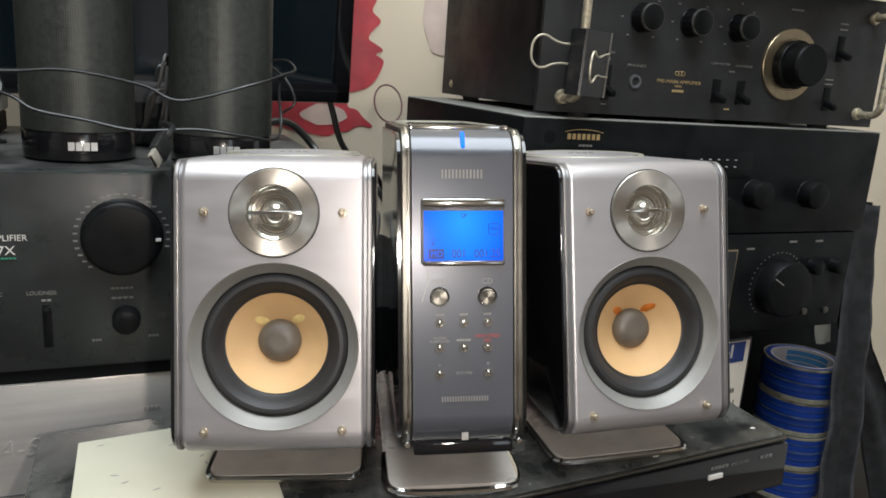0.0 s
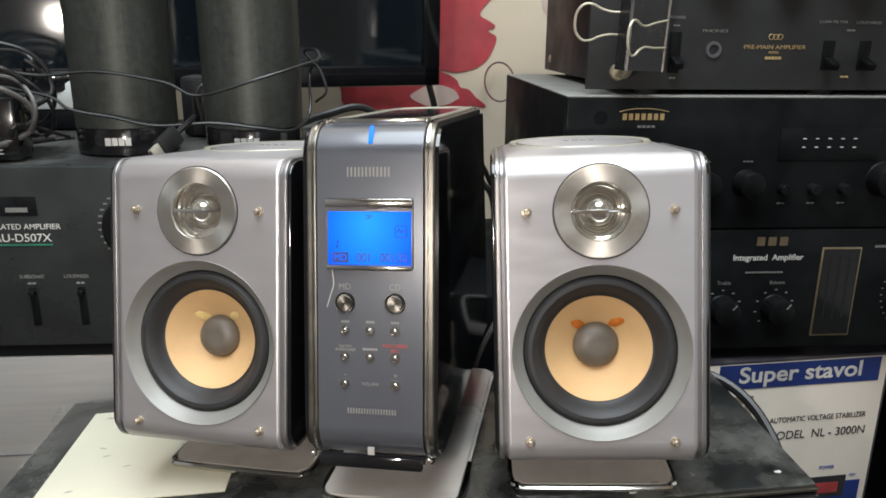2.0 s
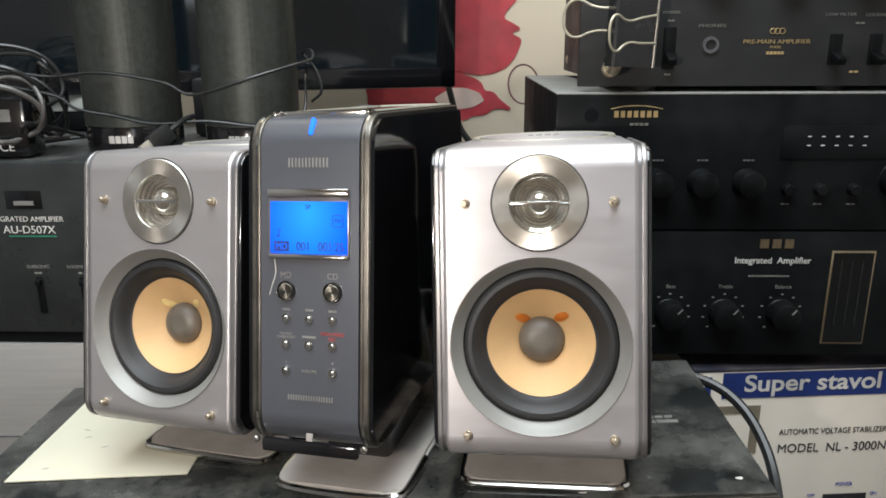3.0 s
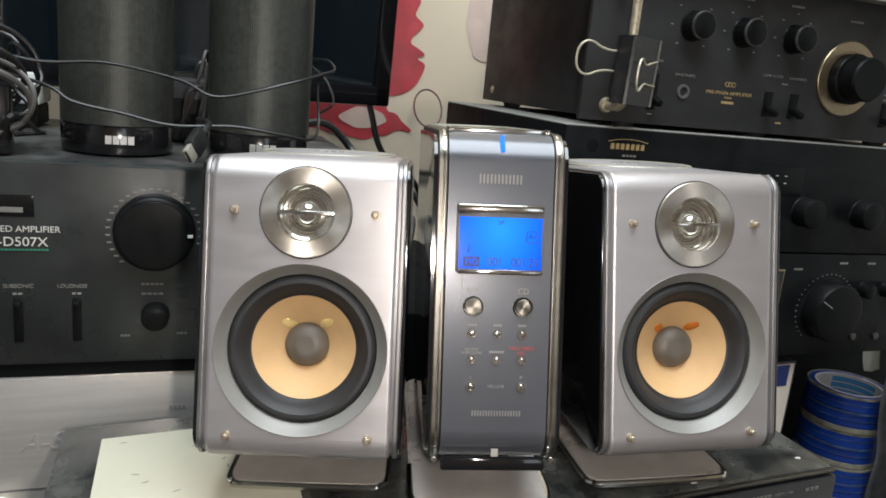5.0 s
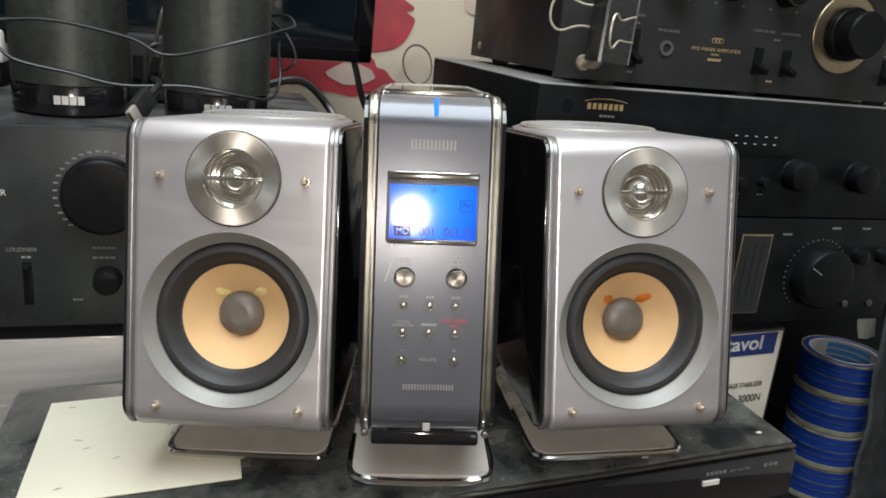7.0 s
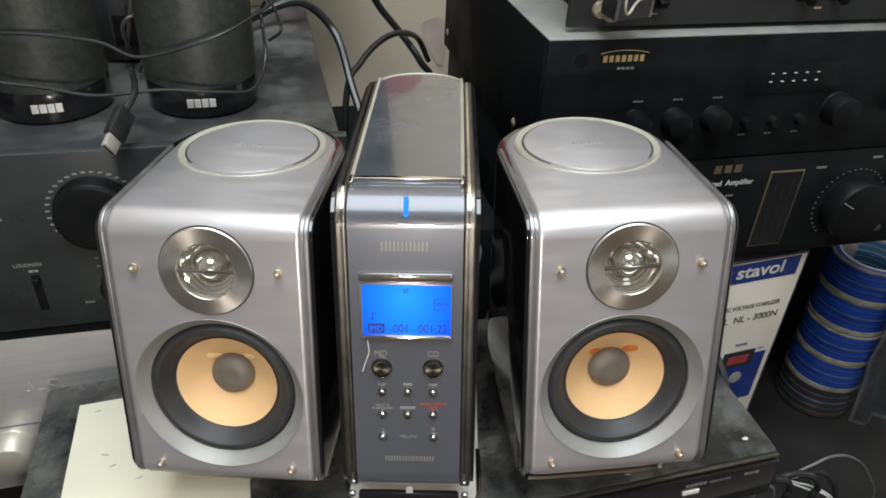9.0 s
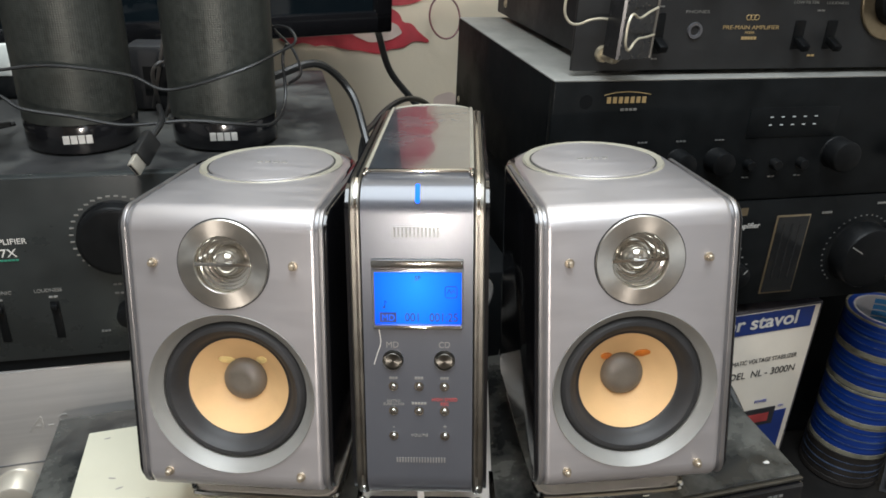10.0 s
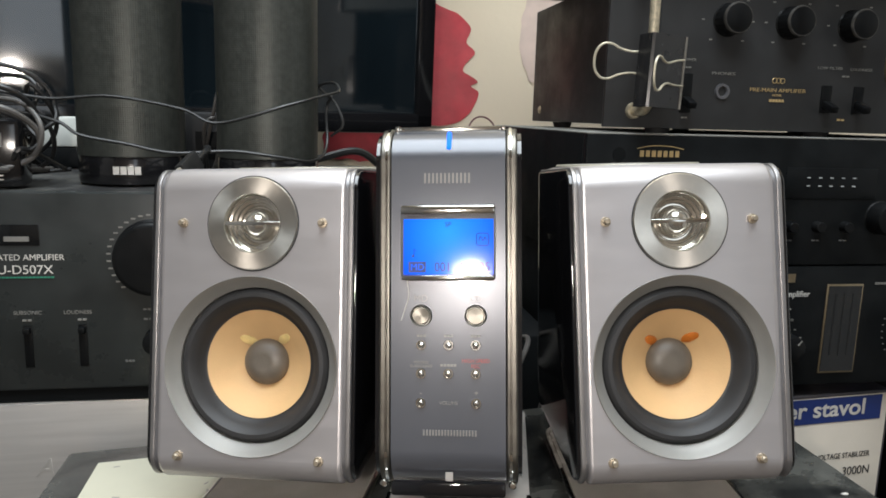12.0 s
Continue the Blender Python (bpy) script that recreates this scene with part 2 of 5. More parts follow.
def part(name, bm, mat, parent=None, label="", m=None, sharp=35):
    if m is not None:
        bm.transform(m)
    bmesh.ops.recalc_face_normals(bm, faces=bm.faces)
    for f in bm.faces:
        f.smooth = True
    for e in bm.edges:
        if len(e.link_faces) == 2 and e.calc_face_angle(0) > radians(sharp):
            e.smooth = False
    me = bpy.data.meshes.new(name)
    bm.to_mesh(me)
    bm.free()
    me.materials.append(mat)
    ob = new(name, me)
    if parent:
        ob.parent = parent
    if label:
        ob["label"] = label
    return ob


def box(x0, x1, y0, y1, z0, z1, bevel=0.0, segments=2):
    bm = bmesh.new()
    bmesh.ops.create_cube(bm, size=1)
    bm.transform(Matrix.Translation(((x0 + x1) / 2, (y0 + y1) / 2, (z0 + z1) / 2)) @ Matrix.Diagonal((x1 - x0, y1 - y0, z1 - z0, 1)))
    if bevel:
        bmesh.ops.bevel(bm, geom=bm.edges[:], offset=bevel, segments=segments, affect="EDGES", profile=0.5)
    return bm


def lathe(profile, steps=48, closed=False):
    """Turns (radius, y) round the y axis; the front looks to -y."""
    bm = bmesh.new()
    rings = []
    for r, y in profile:
        if r < 1e-6:
            rings.append([bm.verts.new((0, y, 0))])
        else:
            rings.append([bm.verts.new((r * math.cos(2 * math.pi * i / steps), y, r * math.sin(2 * math.pi * i / steps))) for i in range(steps)])
    pairs = list(zip(rings, rings[1:])) + ([(rings[-1], rings[0])] if closed else [])
    for a, b in pairs:
        for i in range(steps):
            j = (i + 1) % steps
            if len(a) == 1 and len(b) == 1:
                continue
            if len(a) == 1:
                bm.faces.new((a[0], b[i], b[j]))
            elif len(b) == 1:
                bm.faces.new((a[i], a[j], b[0]))
            else:
                bm.faces.new((a[i], a[j], b[j], b[i]))
    return bm


UPRIGHT = Matrix.Rotation(radians(-90), 4, "X")


def tube(points, radius, steps=8, smooth=6, caps=True):
    """A round cord through points, softened into a curve."""
    pts = [Vector(p) for p in points]
    if smooth > 1 and len(pts) > 2:
        ext = [pts[0] * 2 - pts[1]] + pts + [pts[-1] * 2 - pts[-2]]
        out = []
        for i in range(1, len(ext) - 2):
            a, b, c, d = ext[i - 1:i + 3]
            for k in range(smooth):
                u = k / smooth
                out.append(0.5 * (2 * b + (c - a) * u + (2 * a - 5 * b + 4 * c - d) * u * u + (3 * b - a - 3 * c + d) * u ** 3))
        pts = out + [pts[-1]]
    bm = bmesh.new()
    rings, side = [], None
    for i, p in enumerate(pts):
        d = (pts[min(i + 1, len(pts) - 1)] - pts[max(i - 1, 0)]).normalized()
        if side is None:
            side = d.orthogonal().normalized()
        side = (side - d * side.dot(d)).normalized()
        up = d.cross(side)
        rings.append([bm.verts.new(p + radius * (side * math.cos(2 * math.pi * k / steps) + up * math.sin(2 * math.pi * k / steps))) for k in range(steps)])
    for a, b in zip(rings, rings[1:]):
        for k in range(steps):
            bm.faces.new((a[k], a[(k + 1) % steps], b[(k + 1) % steps], b[k]))
    if caps:
        bm.faces.new(rings[0]), bm.faces.new(rings[-1])
    return bm


def join(*bms):
    out = bms[0]
    for b in bms[1:]:
        me = bpy.data.meshes.new("joined")
        b.to_mesh(me)
        b.free()
        out.from_mesh(me)
        bpy.data.meshes.remove(me)
    return out


def words(name, text, size, mat, parent, m, width=0.0, bold=0.0, slant=0.0, align="LEFT"):
    """Raised lettering that reads along x, faces -y and stands at m."""
    cu = bpy.data.curves.new(name, "FONT")
    cu.body, cu.size, cu.extrude, cu.offset, cu.shear, cu.align_x = text, size, 0.00015, bold, slant, align
    ob = bpy.data.objects.new(name, cu)
    me = bpy.data.meshes.new_from_object(ob)
    bpy.data.objects.remove(ob)
    bpy.data.curves.remove(cu)
    if width and me.vertices:
        xs = [v.co.x for v in me.vertices]
        k = width / max(max(xs) - min(xs), 1e-6)
        me.transform(Matrix.Diagonal((k, 1, 1, 1)))
    me.transform(m @ Matrix.Rotation(radians(90), 4, "X"))
    me.name = name
    me.materials.append(mat)
    o = new(name, me)
    o.parent = parent
    return o


def bars(name, x0, x1, z0, z1, n, mat, parent, m, y=0.0, depth=0.0004, gap=0.25):
    """Writing that cannot be read, or a mark: a row of plain bars."""
    bm = bmesh.new()
    w = (x1 - x0) / n
    for i in range(n):
        b = box(x0 + w * i + w * gap / 2, x0 + w * (i + 1) - w * gap / 2, y - depth, y + depth, z0, z1)
        bm = join(bm, b)
    return part(name, bm, mat, parent, m=m)


def fillet(corners, radii, steps):
    """A closed outline of 2D corners, each rounded by its radius."""
    out = []
    n = len(corners)
    for i, (c, r, s) in enumerate(zip(corners, radii, steps)):
        c, a, b = Vector(c), Vector(corners[i - 1]), Vector(corners[(i + 1) % n])
        u, v = (a - c).normalized(), (b - c).normalized()
        half = u.angle(v) / 2
        d = r / math.tan(half)
        centre = c + (u + v).normalized() * (r / math.sin(half))
        p0, p1 = c + u * d - centre, c + v * d - centre
        turn = math.atan2(p0.x * p1.y - p0.y * p1.x, p0.dot(p1))
        for k in range(s + 1):
            ang = turn * k / s
            out.append(centre + Vector((p0.x * math.cos(ang) - p0.y * math.sin(ang), p0.x * math.sin(ang) + p0.y * math.cos(ang))))
    return out


SLANT = 0.216
ARC = 16


def shell(half, z0, z1, r, back, inset=0.0, hollow=0.0, columns=28, low=None, drop=0.0, edge=0.0):
    """A cabinet with a front that leans back, rounded at the front's upper and lower edge, and a back that bulges in plan."""
    bm = bmesh.new()
    xs = sorted({half * math.sin(math.pi * (i / columns - 0.5)) for i in range(columns + 1)} | ({hollow, -hollow} if hollow else set()) | ({s * (half - edge + edge * u) for s in (-1, 1) for u in (0.0, 0.4, 0.7, 0.9)} if edge else set()))
    loops = []
    for x in xs:
        u = max(0.0, (abs(x) - half + edge) / edge) if edge else 0.0
        deep = inset + edge * (1 - math.sqrt(max(0.0, 1 - u * u)))
        yb = back(x) - deep
        lo, hi = z0 + deep, z1 - deep
        corners = [(SLANT * lo + deep, lo), (yb, lo), (yb, hi - drop), (SLANT * hi + deep, hi)]
        loops.append([bm.verts.new((x, p.x, p.y)) for p in fillet(corners, [low or r, 0.004, 0.004, r], [ARC, 3, 3, ARC])])
    n = len(loops[0])
    for (xa, a), (xb, b) in zip(zip(xs, loops), list(zip(xs, loops))[1:]):
        for k in range(n):
            if hollow and k == n - 1 and abs(xa + xb) / 2 < hollow:
                continue
            bm.faces.new((a[k], a[(k + 1) % n], b[(k + 1) % n], b[k]))
    bm.faces.new(loops[0]), bm.faces.new(loops[-1])
    middle = loops[len(loops) // 2]
    front = (middle[n - 1].co.z, middle[0].co.z)
    return bm, front


def pierced(half, s0, s1, holes, thick=0.0):
    """A flat plate in x and z with round holes (x, z, radius)."""
    bm = bmesh.new()
    rims = [[(-half, s0), (half, s0), (half, s1), (-half, s1)]]
    for cx, cz, r in holes:
        rims.append([(cx + r * math.cos(2 * math.pi * i / 64), cz + r * math.sin(2 * math.pi * i / 64)) for i in range(64)])
    edges = []
    for rim in rims:
        vs = [bm.verts.new((x, 0, z)) for x, z in rim]
        edges += [bm.edges.new((vs[i], vs[(i + 1) % len(vs)])) for i in range(len(vs))]
    bmesh.ops.triangle_fill(bm, edges=edges, use_beauty=True)
    return bm


def at(x, y, z, rx=0, ry=0, rz=0):
    return pose(x, y, z, rx, ry, rz)


def rounded_plate(x0, x1, y0, y1, z0, z1, r, bevel=0.001):
    bm = bmesh.new()
    rim = fillet([(x0, y0), (x1, y0), (x1, y1), (x0, y1)], [r] * 4, [6] * 4)
    f = bm.faces.new([bm.verts.new((p.x, p.y, z0)) for p in rim])
    ex = bmesh.ops.extrude_face_region(bm, geom=[f])
    bmesh.ops.translate(bm, vec=(0, 0, z1 - z0), verts=[v for v in ex["geom"] if isinstance(v, bmesh.types.BMVert)])
    if bevel:
        bmesh.ops.bevel(bm, geom=[e for e in bm.edges if len(e.link_faces) == 2 and e.calc_face_angle(0) > 1.2], offset=bevel, segments=2, affect="EDGES")
    return bm


def knob(name, x, y, z, radius, depth, mat, parent, label="", pointer=None, ribs=0):
    """A turned knob that stands out from a panel at y towards -y."""
    prof = [(0, -depth), (radius * 0.86, -depth), (radius * 0.95, -depth * 0.96), (radius, -depth * 0.85), (radius, -0.001), (radius * 1.06, 0.0), (0, 0.0)]
    bm = lathe(prof, 32)
    if ribs:
        for v in bm.verts:
            a = math.atan2(v.co.z, v.co.x)
            if v.co.y > -depth * 0.9 and abs(math.hypot(v.co.x, v.co.z) - radius) < radius * 0.05 and int(round(a / (2 * math.pi) * 32)) % 2:
                v.co.x *= 0.955
                v.co.z *= 0.955
    k = part(name, bm, mat, parent, label, m=at(x, y, z))
    if pointer is not None:
        part("pointer", box(-0.0006, 0.0006, -depth - 0.0004, -depth + 0.0006, radius * 0.45, radius * 0.9), INK_DIM, k, m=at(x, y, z, 0, pointer, 0))
    return k

# ---- setting ----
def structure(name, bm, mat, label=""):
    return tagged(part(name, bm, mat, None), label or name, "setting", kind="structure")


structure("wall_north", box(-1.6, 2.4, 1.085, 1.2, -0.7, 2.5), WALL, "cream painted wall with red flower decal")
# rest of the room is added unseen; its tones only shape reflections
structure("wall_south", box(-1.6, 2.4, -2.6, -2.5, -0.7, 2.5), DARK_WALL, "unseen room wall, brown for its reflection")
structure("wall_west", box(-1.7, -1.6, -2.5, 1.085, -0.7, 2.5), WEST_WALL, "unseen room wall, dark grey for its reflection")
structure("wall_east", box(2.4, 2.5, -2.5, 1.085, -0.7, 2.5), EAST_WALL, "unseen room wall, pale for its reflection")
structure("ceiling", box(-1.6, 2.4, -2.5, 1.085, 2.5, 2.6), WALL, "unseen pale ceiling that closes the room")
structure("floor", box(-1.6, 2.4, -2.5, 1.085, -0.8, -0.7), FLOORING, "unseen floor, dark for its reflection")
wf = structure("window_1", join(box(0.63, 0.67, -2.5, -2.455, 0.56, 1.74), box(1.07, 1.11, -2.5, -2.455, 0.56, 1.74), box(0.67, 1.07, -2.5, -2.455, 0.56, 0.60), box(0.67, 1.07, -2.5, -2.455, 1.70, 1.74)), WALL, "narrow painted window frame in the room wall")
structure("desk_top", box(-0.9, 1.5, 0.30, 1.08, -0.04, 0.0, 0.004), DESK, "dark dusty desk top under the stacked equipment")

F = at(0, 0, 0, -12.2)
random.seed(4)


def blob(x, z, w, h, turn, y=0.0):
    bm = bmesh.new()
    bmesh.ops.create_uvsphere(bm, u_segments=14, v_segments=8, radius=1)
    for v in bm.verts:
        v.co += v.co * 0.18 * noise.noise(v.co * 2.3 + Vector((x * 90, 0, z * 90)))
    bm.transform(at(x, y, z, 0, turn, 0) @ Matrix.Diagonal((w, 0.0009, h, 1)))
    return bm


def bookshelf_speaker(m, floor_z, label, orange, ahead=0.0):
    sp = thing("bookshelf_speaker", m, label, "speaker", "pair of silver speakers")
    R = 0.0585
    yc = 0.1110

    def back(r):
        return lambda x: yc + math.sqrt(max(r * r - x * x, 0.0))

    bm, _ = shell(R, -0.0773, 0.0907, 0.0125, back(R), 0.0012, hollow=0.0515, low=0.0125, drop=0.0093, edge=0.0012)
    part("side_panel", bm, GLOSS_BLACK, sp, "glossy black lacquered side")
    bm, _ = shell(0.0562, -0.0773, 0.0907, 0.0130, back(0.0562), 0.0009, hollow=0.0515, low=0.0128, drop=0.0093)
    part("trim_band", bm, TRIM_DARK, sp, "grey metal trim band")
    for side in (-1, 1):
        bm, _ = shell(0.0014, -0.0776, 0.0907, 0.0130, lambda x: yc + 0.0125, 0.0, columns=6, low=0.0128, drop=0.0093, edge=0.0007)
        part("trim_bead", bm, TRIM, sp, "polished metal bead", m=at(side * 0.0547, 0, 0))
    bm, (sa, sb) = shell(0.0525, -0.0783, 0.0909, 0.0135, back(0.0528), 0.0, hollow=0.0494, low=0.0130, drop=0.0093, edge=0.0030)
    part("silver_wrap", bm, SILVER, sp, "brushed silver wrap")
    c = math.cos(math.atan(SLANT))
    part("front_plate", pierced(0.0494, sb / c, sa / c, [(0.0002, -0.0141, 0.0484), (0.0004, 0.063, 0.0160)]), SILVER, sp, "brushed silver front", m=F)
    # woofer
    wm = F @ at(0.0002, 0, -0.0141)
    wf = part("woofer", lathe([(0.0487, -0.0003), (0.0484, -0.0008), (0.0480, -0.0004), (0.0466, 0.0020), (0.0440, 0.0046), (0.0424, 0.0062), (0.0424, 0.020)], 72), DULL_RING, sp, "grey flared ring", m=wm)
    part("surround", lathe([(0.0425, 0.0120), (0.0422, 0.0082), (0.0413, 0.0058), (0.0395, 0.0044), (0.0374, 0.0043), (0.0352, 0.0060), (0.0332, 0.0092), (0.0315, 0.0122), (0.0305, 0.0130), (0.0294, 0.0132)], 72), RUBBER, wf, "black rubber surround", m=wm)
    part("cone", lathe([(0.0299, 0.0127), (0.0295, 0.0131), (0.0250, 0.0167), (0.0200, 0.0205), (0.0150, 0.0243), (0.0126, 0.0261), (0.0120, 0.0305)], 72), CONE if orange else CONE_PALE, wf, "tan fibre cone", m=wm)
    part("dust_cap", lathe([(0.0129, 0.0270), (0.0131, 0.0256), (0.0128, 0.0240), (0.0119, 0.0220), (0.0100, 0.0204), (0.0072, 0.0192), (0.0045, 0.0187), (0.0, 0.0188 if orange else 0.0198)], 48), CAP, wf, "grey brown dust cap", m=wm)
    for sx, dx in ((-1, 0.0), (1, 0.001)):
        b = blob(sx * 0.0102 + dx, 0.0128 + 0.0005 * sx, 0.0044, 0.0026, -25 * sx, 0.0)
        # lies on the cone's slope
        for v in b.verts:
            r = math.hypot(v.co.x, v.co.z)
            v.co.y += 0.0127 + (0.0300 - r) * 0.76
        part("glue_spot", b, GLUE_ORANGE if orange else GLUE_PALE, wf, "orange glue spot" if orange else "pale yellow glue spot", m=wm)
    # tweeter
    tm = F @ at(0.0004, 0, 0.063)
    tw = part("tweeter", lathe([(0.0253, 0.0035), (0.0253, -0.0008), (0.0248, -0.0014), (0.0162, -0.0012), (0.0156, -0.0004), (0.0154, 0.004)], 64), RING_METAL, sp, "polished metal ring", m=tm)
    part("ring_gap", lathe([(0.0251, -0.0003), (0.0259, -0.0003), (0.0261, 0.0002)], 64), RUBBER, tw, "dark gap round the ring", m=tm)
    part("horn", lathe([(0.0157, 0.001), (0.0152, 0.004), (0.0140, 0.0045), (0.0136, 0.0062), (0.0122, 0.0066), (0.0118, 0.0082), (0.0105, 0.0086), (0.0100, 0.0100), (0.0, 0.0105)], 48), GLASSY, tw, "stepped chrome horn", m=tm)
    part("dome", lathe([(0.0092, 0.0100), (0.0088, 0.0068), (0.0072, 0.0040), (0.0066, 0.0042), (0.0052, 0.0022), (0.0026, 0.0010), (0.0, 0.0006)], 40), GLASSY, tw, "shiny dome", m=tm)
    part("bridge", box(-0.0158, 0.0158, -0.0010, 0.0010, -0.0010, 0.0010, 0.0004), CHROME, tw, "thin metal bar", m=tm)
    for sx in (-1, 1):
        for sz in (-1, 1):
            part("grille_pin", lathe([(0.0, -0.0045), (0.0012, -0.0045), (0.0017, -0.0038), (0.0017, -0.0012), (0.0025, -0.0011), (0.0027, -0.0004), (0.0028, 0.0008)], 20), BRASS, sp, "pale brass grille pin", m=F @ at(sx * 0.0393, 0, sz * 0.0632))
    # the raised disc on the top, in its dish
    part("top_dish", lathe([(0.0462, -0.0002), (0.0452, -0.0014), (0.0440, -0.0012), (0.0428, -0.0004), (0.0412, -0.0003)], 64), BEIGE_RIM, sp, "beige dish round the disc", m=at(0, 0.1165, 0.0838, -93.7))
    # the groove's shade is a black ring, as the wrap has no recess
    part("disc_gap_shade", lathe([(0.0403, -0.0005), (0.0414, -0.0005), (0.0414, 0.0006)], 64), RUBBER, sp, "dark ring for the shade in the disc's gap", m=at(0, 0.1165, 0.0838, -93.7))
    part("top_disc", lathe([(0.0, -0.0013), (0.0390, -0.0013), (0.0400, -0.0011), (0.0404, -0.0004), (0.0404, 0.001)], 64), SILVER, sp, "silver disc", m=at(0, 0.1165, 0.0838, -93.7))
    bars("disc_mark", -0.011, 0.011, -0.0008, 0.0008, 4, INK_DIM, sp, at(0, 0.1165, 0.0853, -93.7), gap=0.35)
    # stand: smoked plate and a short column under the cabinet
    st = part("stand", rounded_plate(-0.050, 0.050, 0.020, 0.150, floor_z + 0.0006, floor_z + 0.0060, 0.014, 0.002), SMOKED_PLATE, sp, "smoked reflective stand plate", m=at(0, -ahead, 0))
    part("stand_edge", tube([(-0.0490, 0.08, floor_z + 0.0036), (-0.0490, 0.033, floor_z + 0.0036), (-0.0455, 0.0240, floor_z + 0.0036), (-0.036, 0.0206, floor_z + 0.0036), (0.036, 0.0206, floor_z + 0.0036), (0.0455, 0.0240, floor_z + 0.0036), (0.0490, 0.033, floor_z + 0.0036), (0.0490, 0.08, floor_z + 0.0036)], 0.0022, 8, 6), CHROME, st, "chrome edge", m=at(0, -ahead, 0))
    part("stand_column", box(-0.030, 0.030, 0.075, 0.130, floor_z + 0.005, -0.0755, 0.004), GLOSS_BLACK, st)
    return sp


def main_unit(m, floor_z):
    tu = thing("micro_system_tower", m, "slim upright silver and smoked-grey disc stereo with lit blue display", "stereo")

    def back(h, depth):
        return lambda x: 0.200 + depth * math.sqrt(max(1 - (x / h) ** 2, 0.0))

    z0, z1 = -0.0680, 0.1145
    FALL = 0.0545
    bm, _ = shell(0.0374, z0 + 0.0008, z1 - 0.0008, 0.018, back(0.0376, 0.026), 0.0012, drop=0.0104)
    part("side_panel", bm, GLOSS_BLACK, tu, "glossy black sides")
    for s in (-1, 1):
        bm, _ = shell(0.0030, z0 - 0.0006, z1 + 0.0006, 0.0185, lambda x: 0.202, 0.0, drop=0.0096, edge=0.0012)
        rail = part("side_rail", bm, RAIL, tu, "polished metal side rail", m=at(s * 0.0324, 0, 0))
        bm, _ = shell(0.0007, z0 - 0.0012, z1 + 0.0012, 0.0188, lambda x: 0.202, 0.0, drop=0.0096)
        part("rail_rib", bm, CHROME, rail, m=at(s * 0.0318, 0, 0))
        part("rail_stud", lathe([(0, -0.0016), (0.0014, -0.0014), (0.0020, -0.0006), (0.0021, 0.001)], 20), CHROME, rail, m=F @ at(s * 0.0325, 0, -0.0625))
    bm, _ = shell(0.0292, z0 + 0.0004, z1 - 0.0002, 0.0185, lambda x: 0.05, 0.0, drop=0.0014)
    face = part("front_panel", bm, TOWER_FACE, tu, "smoked grey glossy front", m=at(0, 0, 0))
    part("lower_lip", box(-0.0290, 0.0290, -0.0006, 0.004, -0.0690, -0.0615, 0.0015), GLOSS_BLACK, tu, m=F)
    bm = bmesh.new()
    rim = [(-0.0290, 0.046), (0.0290, 0.046)] + [(0.0290 * math.cos(a * math.pi / 20), 0.194 + 0.022 * math.sin(a * math.pi / 20)) for a in range(21)]
    f = bm.faces.new([bm.verts.new((x, y, z1 - 0.001 - FALL * (y - 0.030))) for x, y in rim])
    ex = bmesh.ops.extrude_face_region(bm, geom=[f])
    bmesh.ops.translate(bm, vec=(0, 0, 0.0022), verts=[v for v in ex["geom"] if isinstance(v, bmesh.types.BMVert)])
    lid = part("disc_lid", bm, TOWER_LID, tu, "dark glassy top lid")
    line = [(-0.0284, 0.048), (-0.0284, 0.192)] + [(-0.0284 * math.cos(a * math.pi / 12), 0.194 + 0.0215 * math.sin(a * math.pi / 12)) for a in range(1, 12)] + [(0.0284, 0.192), (0.0284, 0.048)]
    part("lid_rim", tube([(x, y, z1 + 0.0006 - FALL * (y - 0.030)) for x, y in line], 0.0013, 8, 2), BEIGE_RIM, lid, "pale clear plastic rim")
    part("lid_hinge", box(-0.0296, 0.0296, 0.043, 0.046, z1 - 0.002, z1 + 0.0014, 0.0006), CHROME, lid)
    for s in (-1, 1):
        part("hinge_pin", box(s * 0.0282 - 0.001, s * 0.0282 + 0.001, 0.038, 0.046, z1 - 0.002, z1 + 0.0018, 0.0006), CHROME, lid)
    # lamp, set in the bend of the front
    part("status_lamp", box(-0.0012, 0.0012, -0.0008, 0.002, -0.0052, 0.0052, 0.0009), BLUE_GLOW, tu, "lit blue status lamp", m=at(0.0004, 0.0262, 0.1092, -38))
    bars("maker_mark", -0.0128, 0.0118, 0.0897, 0.0948, 12, MARK_METAL, tu, F, y=-0.0002, gap=0.55)
    # display
    bz = part("display_bezel", box(-0.0242, 0.0242, -0.0012, 0.002, 0.0412, 0.0782, 0.0006), GREY_BAND, tu, "grey display bezel", m=F)
    part("bezel_bar", box(-0.0242, 0.0242, -0.0030, 0.0, 0.0736, 0.0782, 0.0012), CHROME, bz, m=F)
    part("bezel_bar", box(-0.0236, 0.0240, -0.0030, 0.0, 0.0398, 0.0428, 0.0012), CHROME, bz, m=F)
    lcd = part("display", box(-0.0226, 0.0232, -0.0016, 0.0, 0.0430, 0.0712), LCD, bz, "glowing blue display", m=F)
    dy = -0.0019
    words("display_lettering", "SP", 0.0034, INK_LCD, lcd, F @ at(0.0002, dy, 0.0672), align="CENTER")
    words("display_lettering", "001", 0.0066, INK_LCD, lcd, F @ at(-0.0068, dy, 0.0446), width=0.0072)
    words("display_lettering", "001:25", 0.0066, INK_LCD, lcd, F @ at(0.0062, dy, 0.0446), width=0.0148)
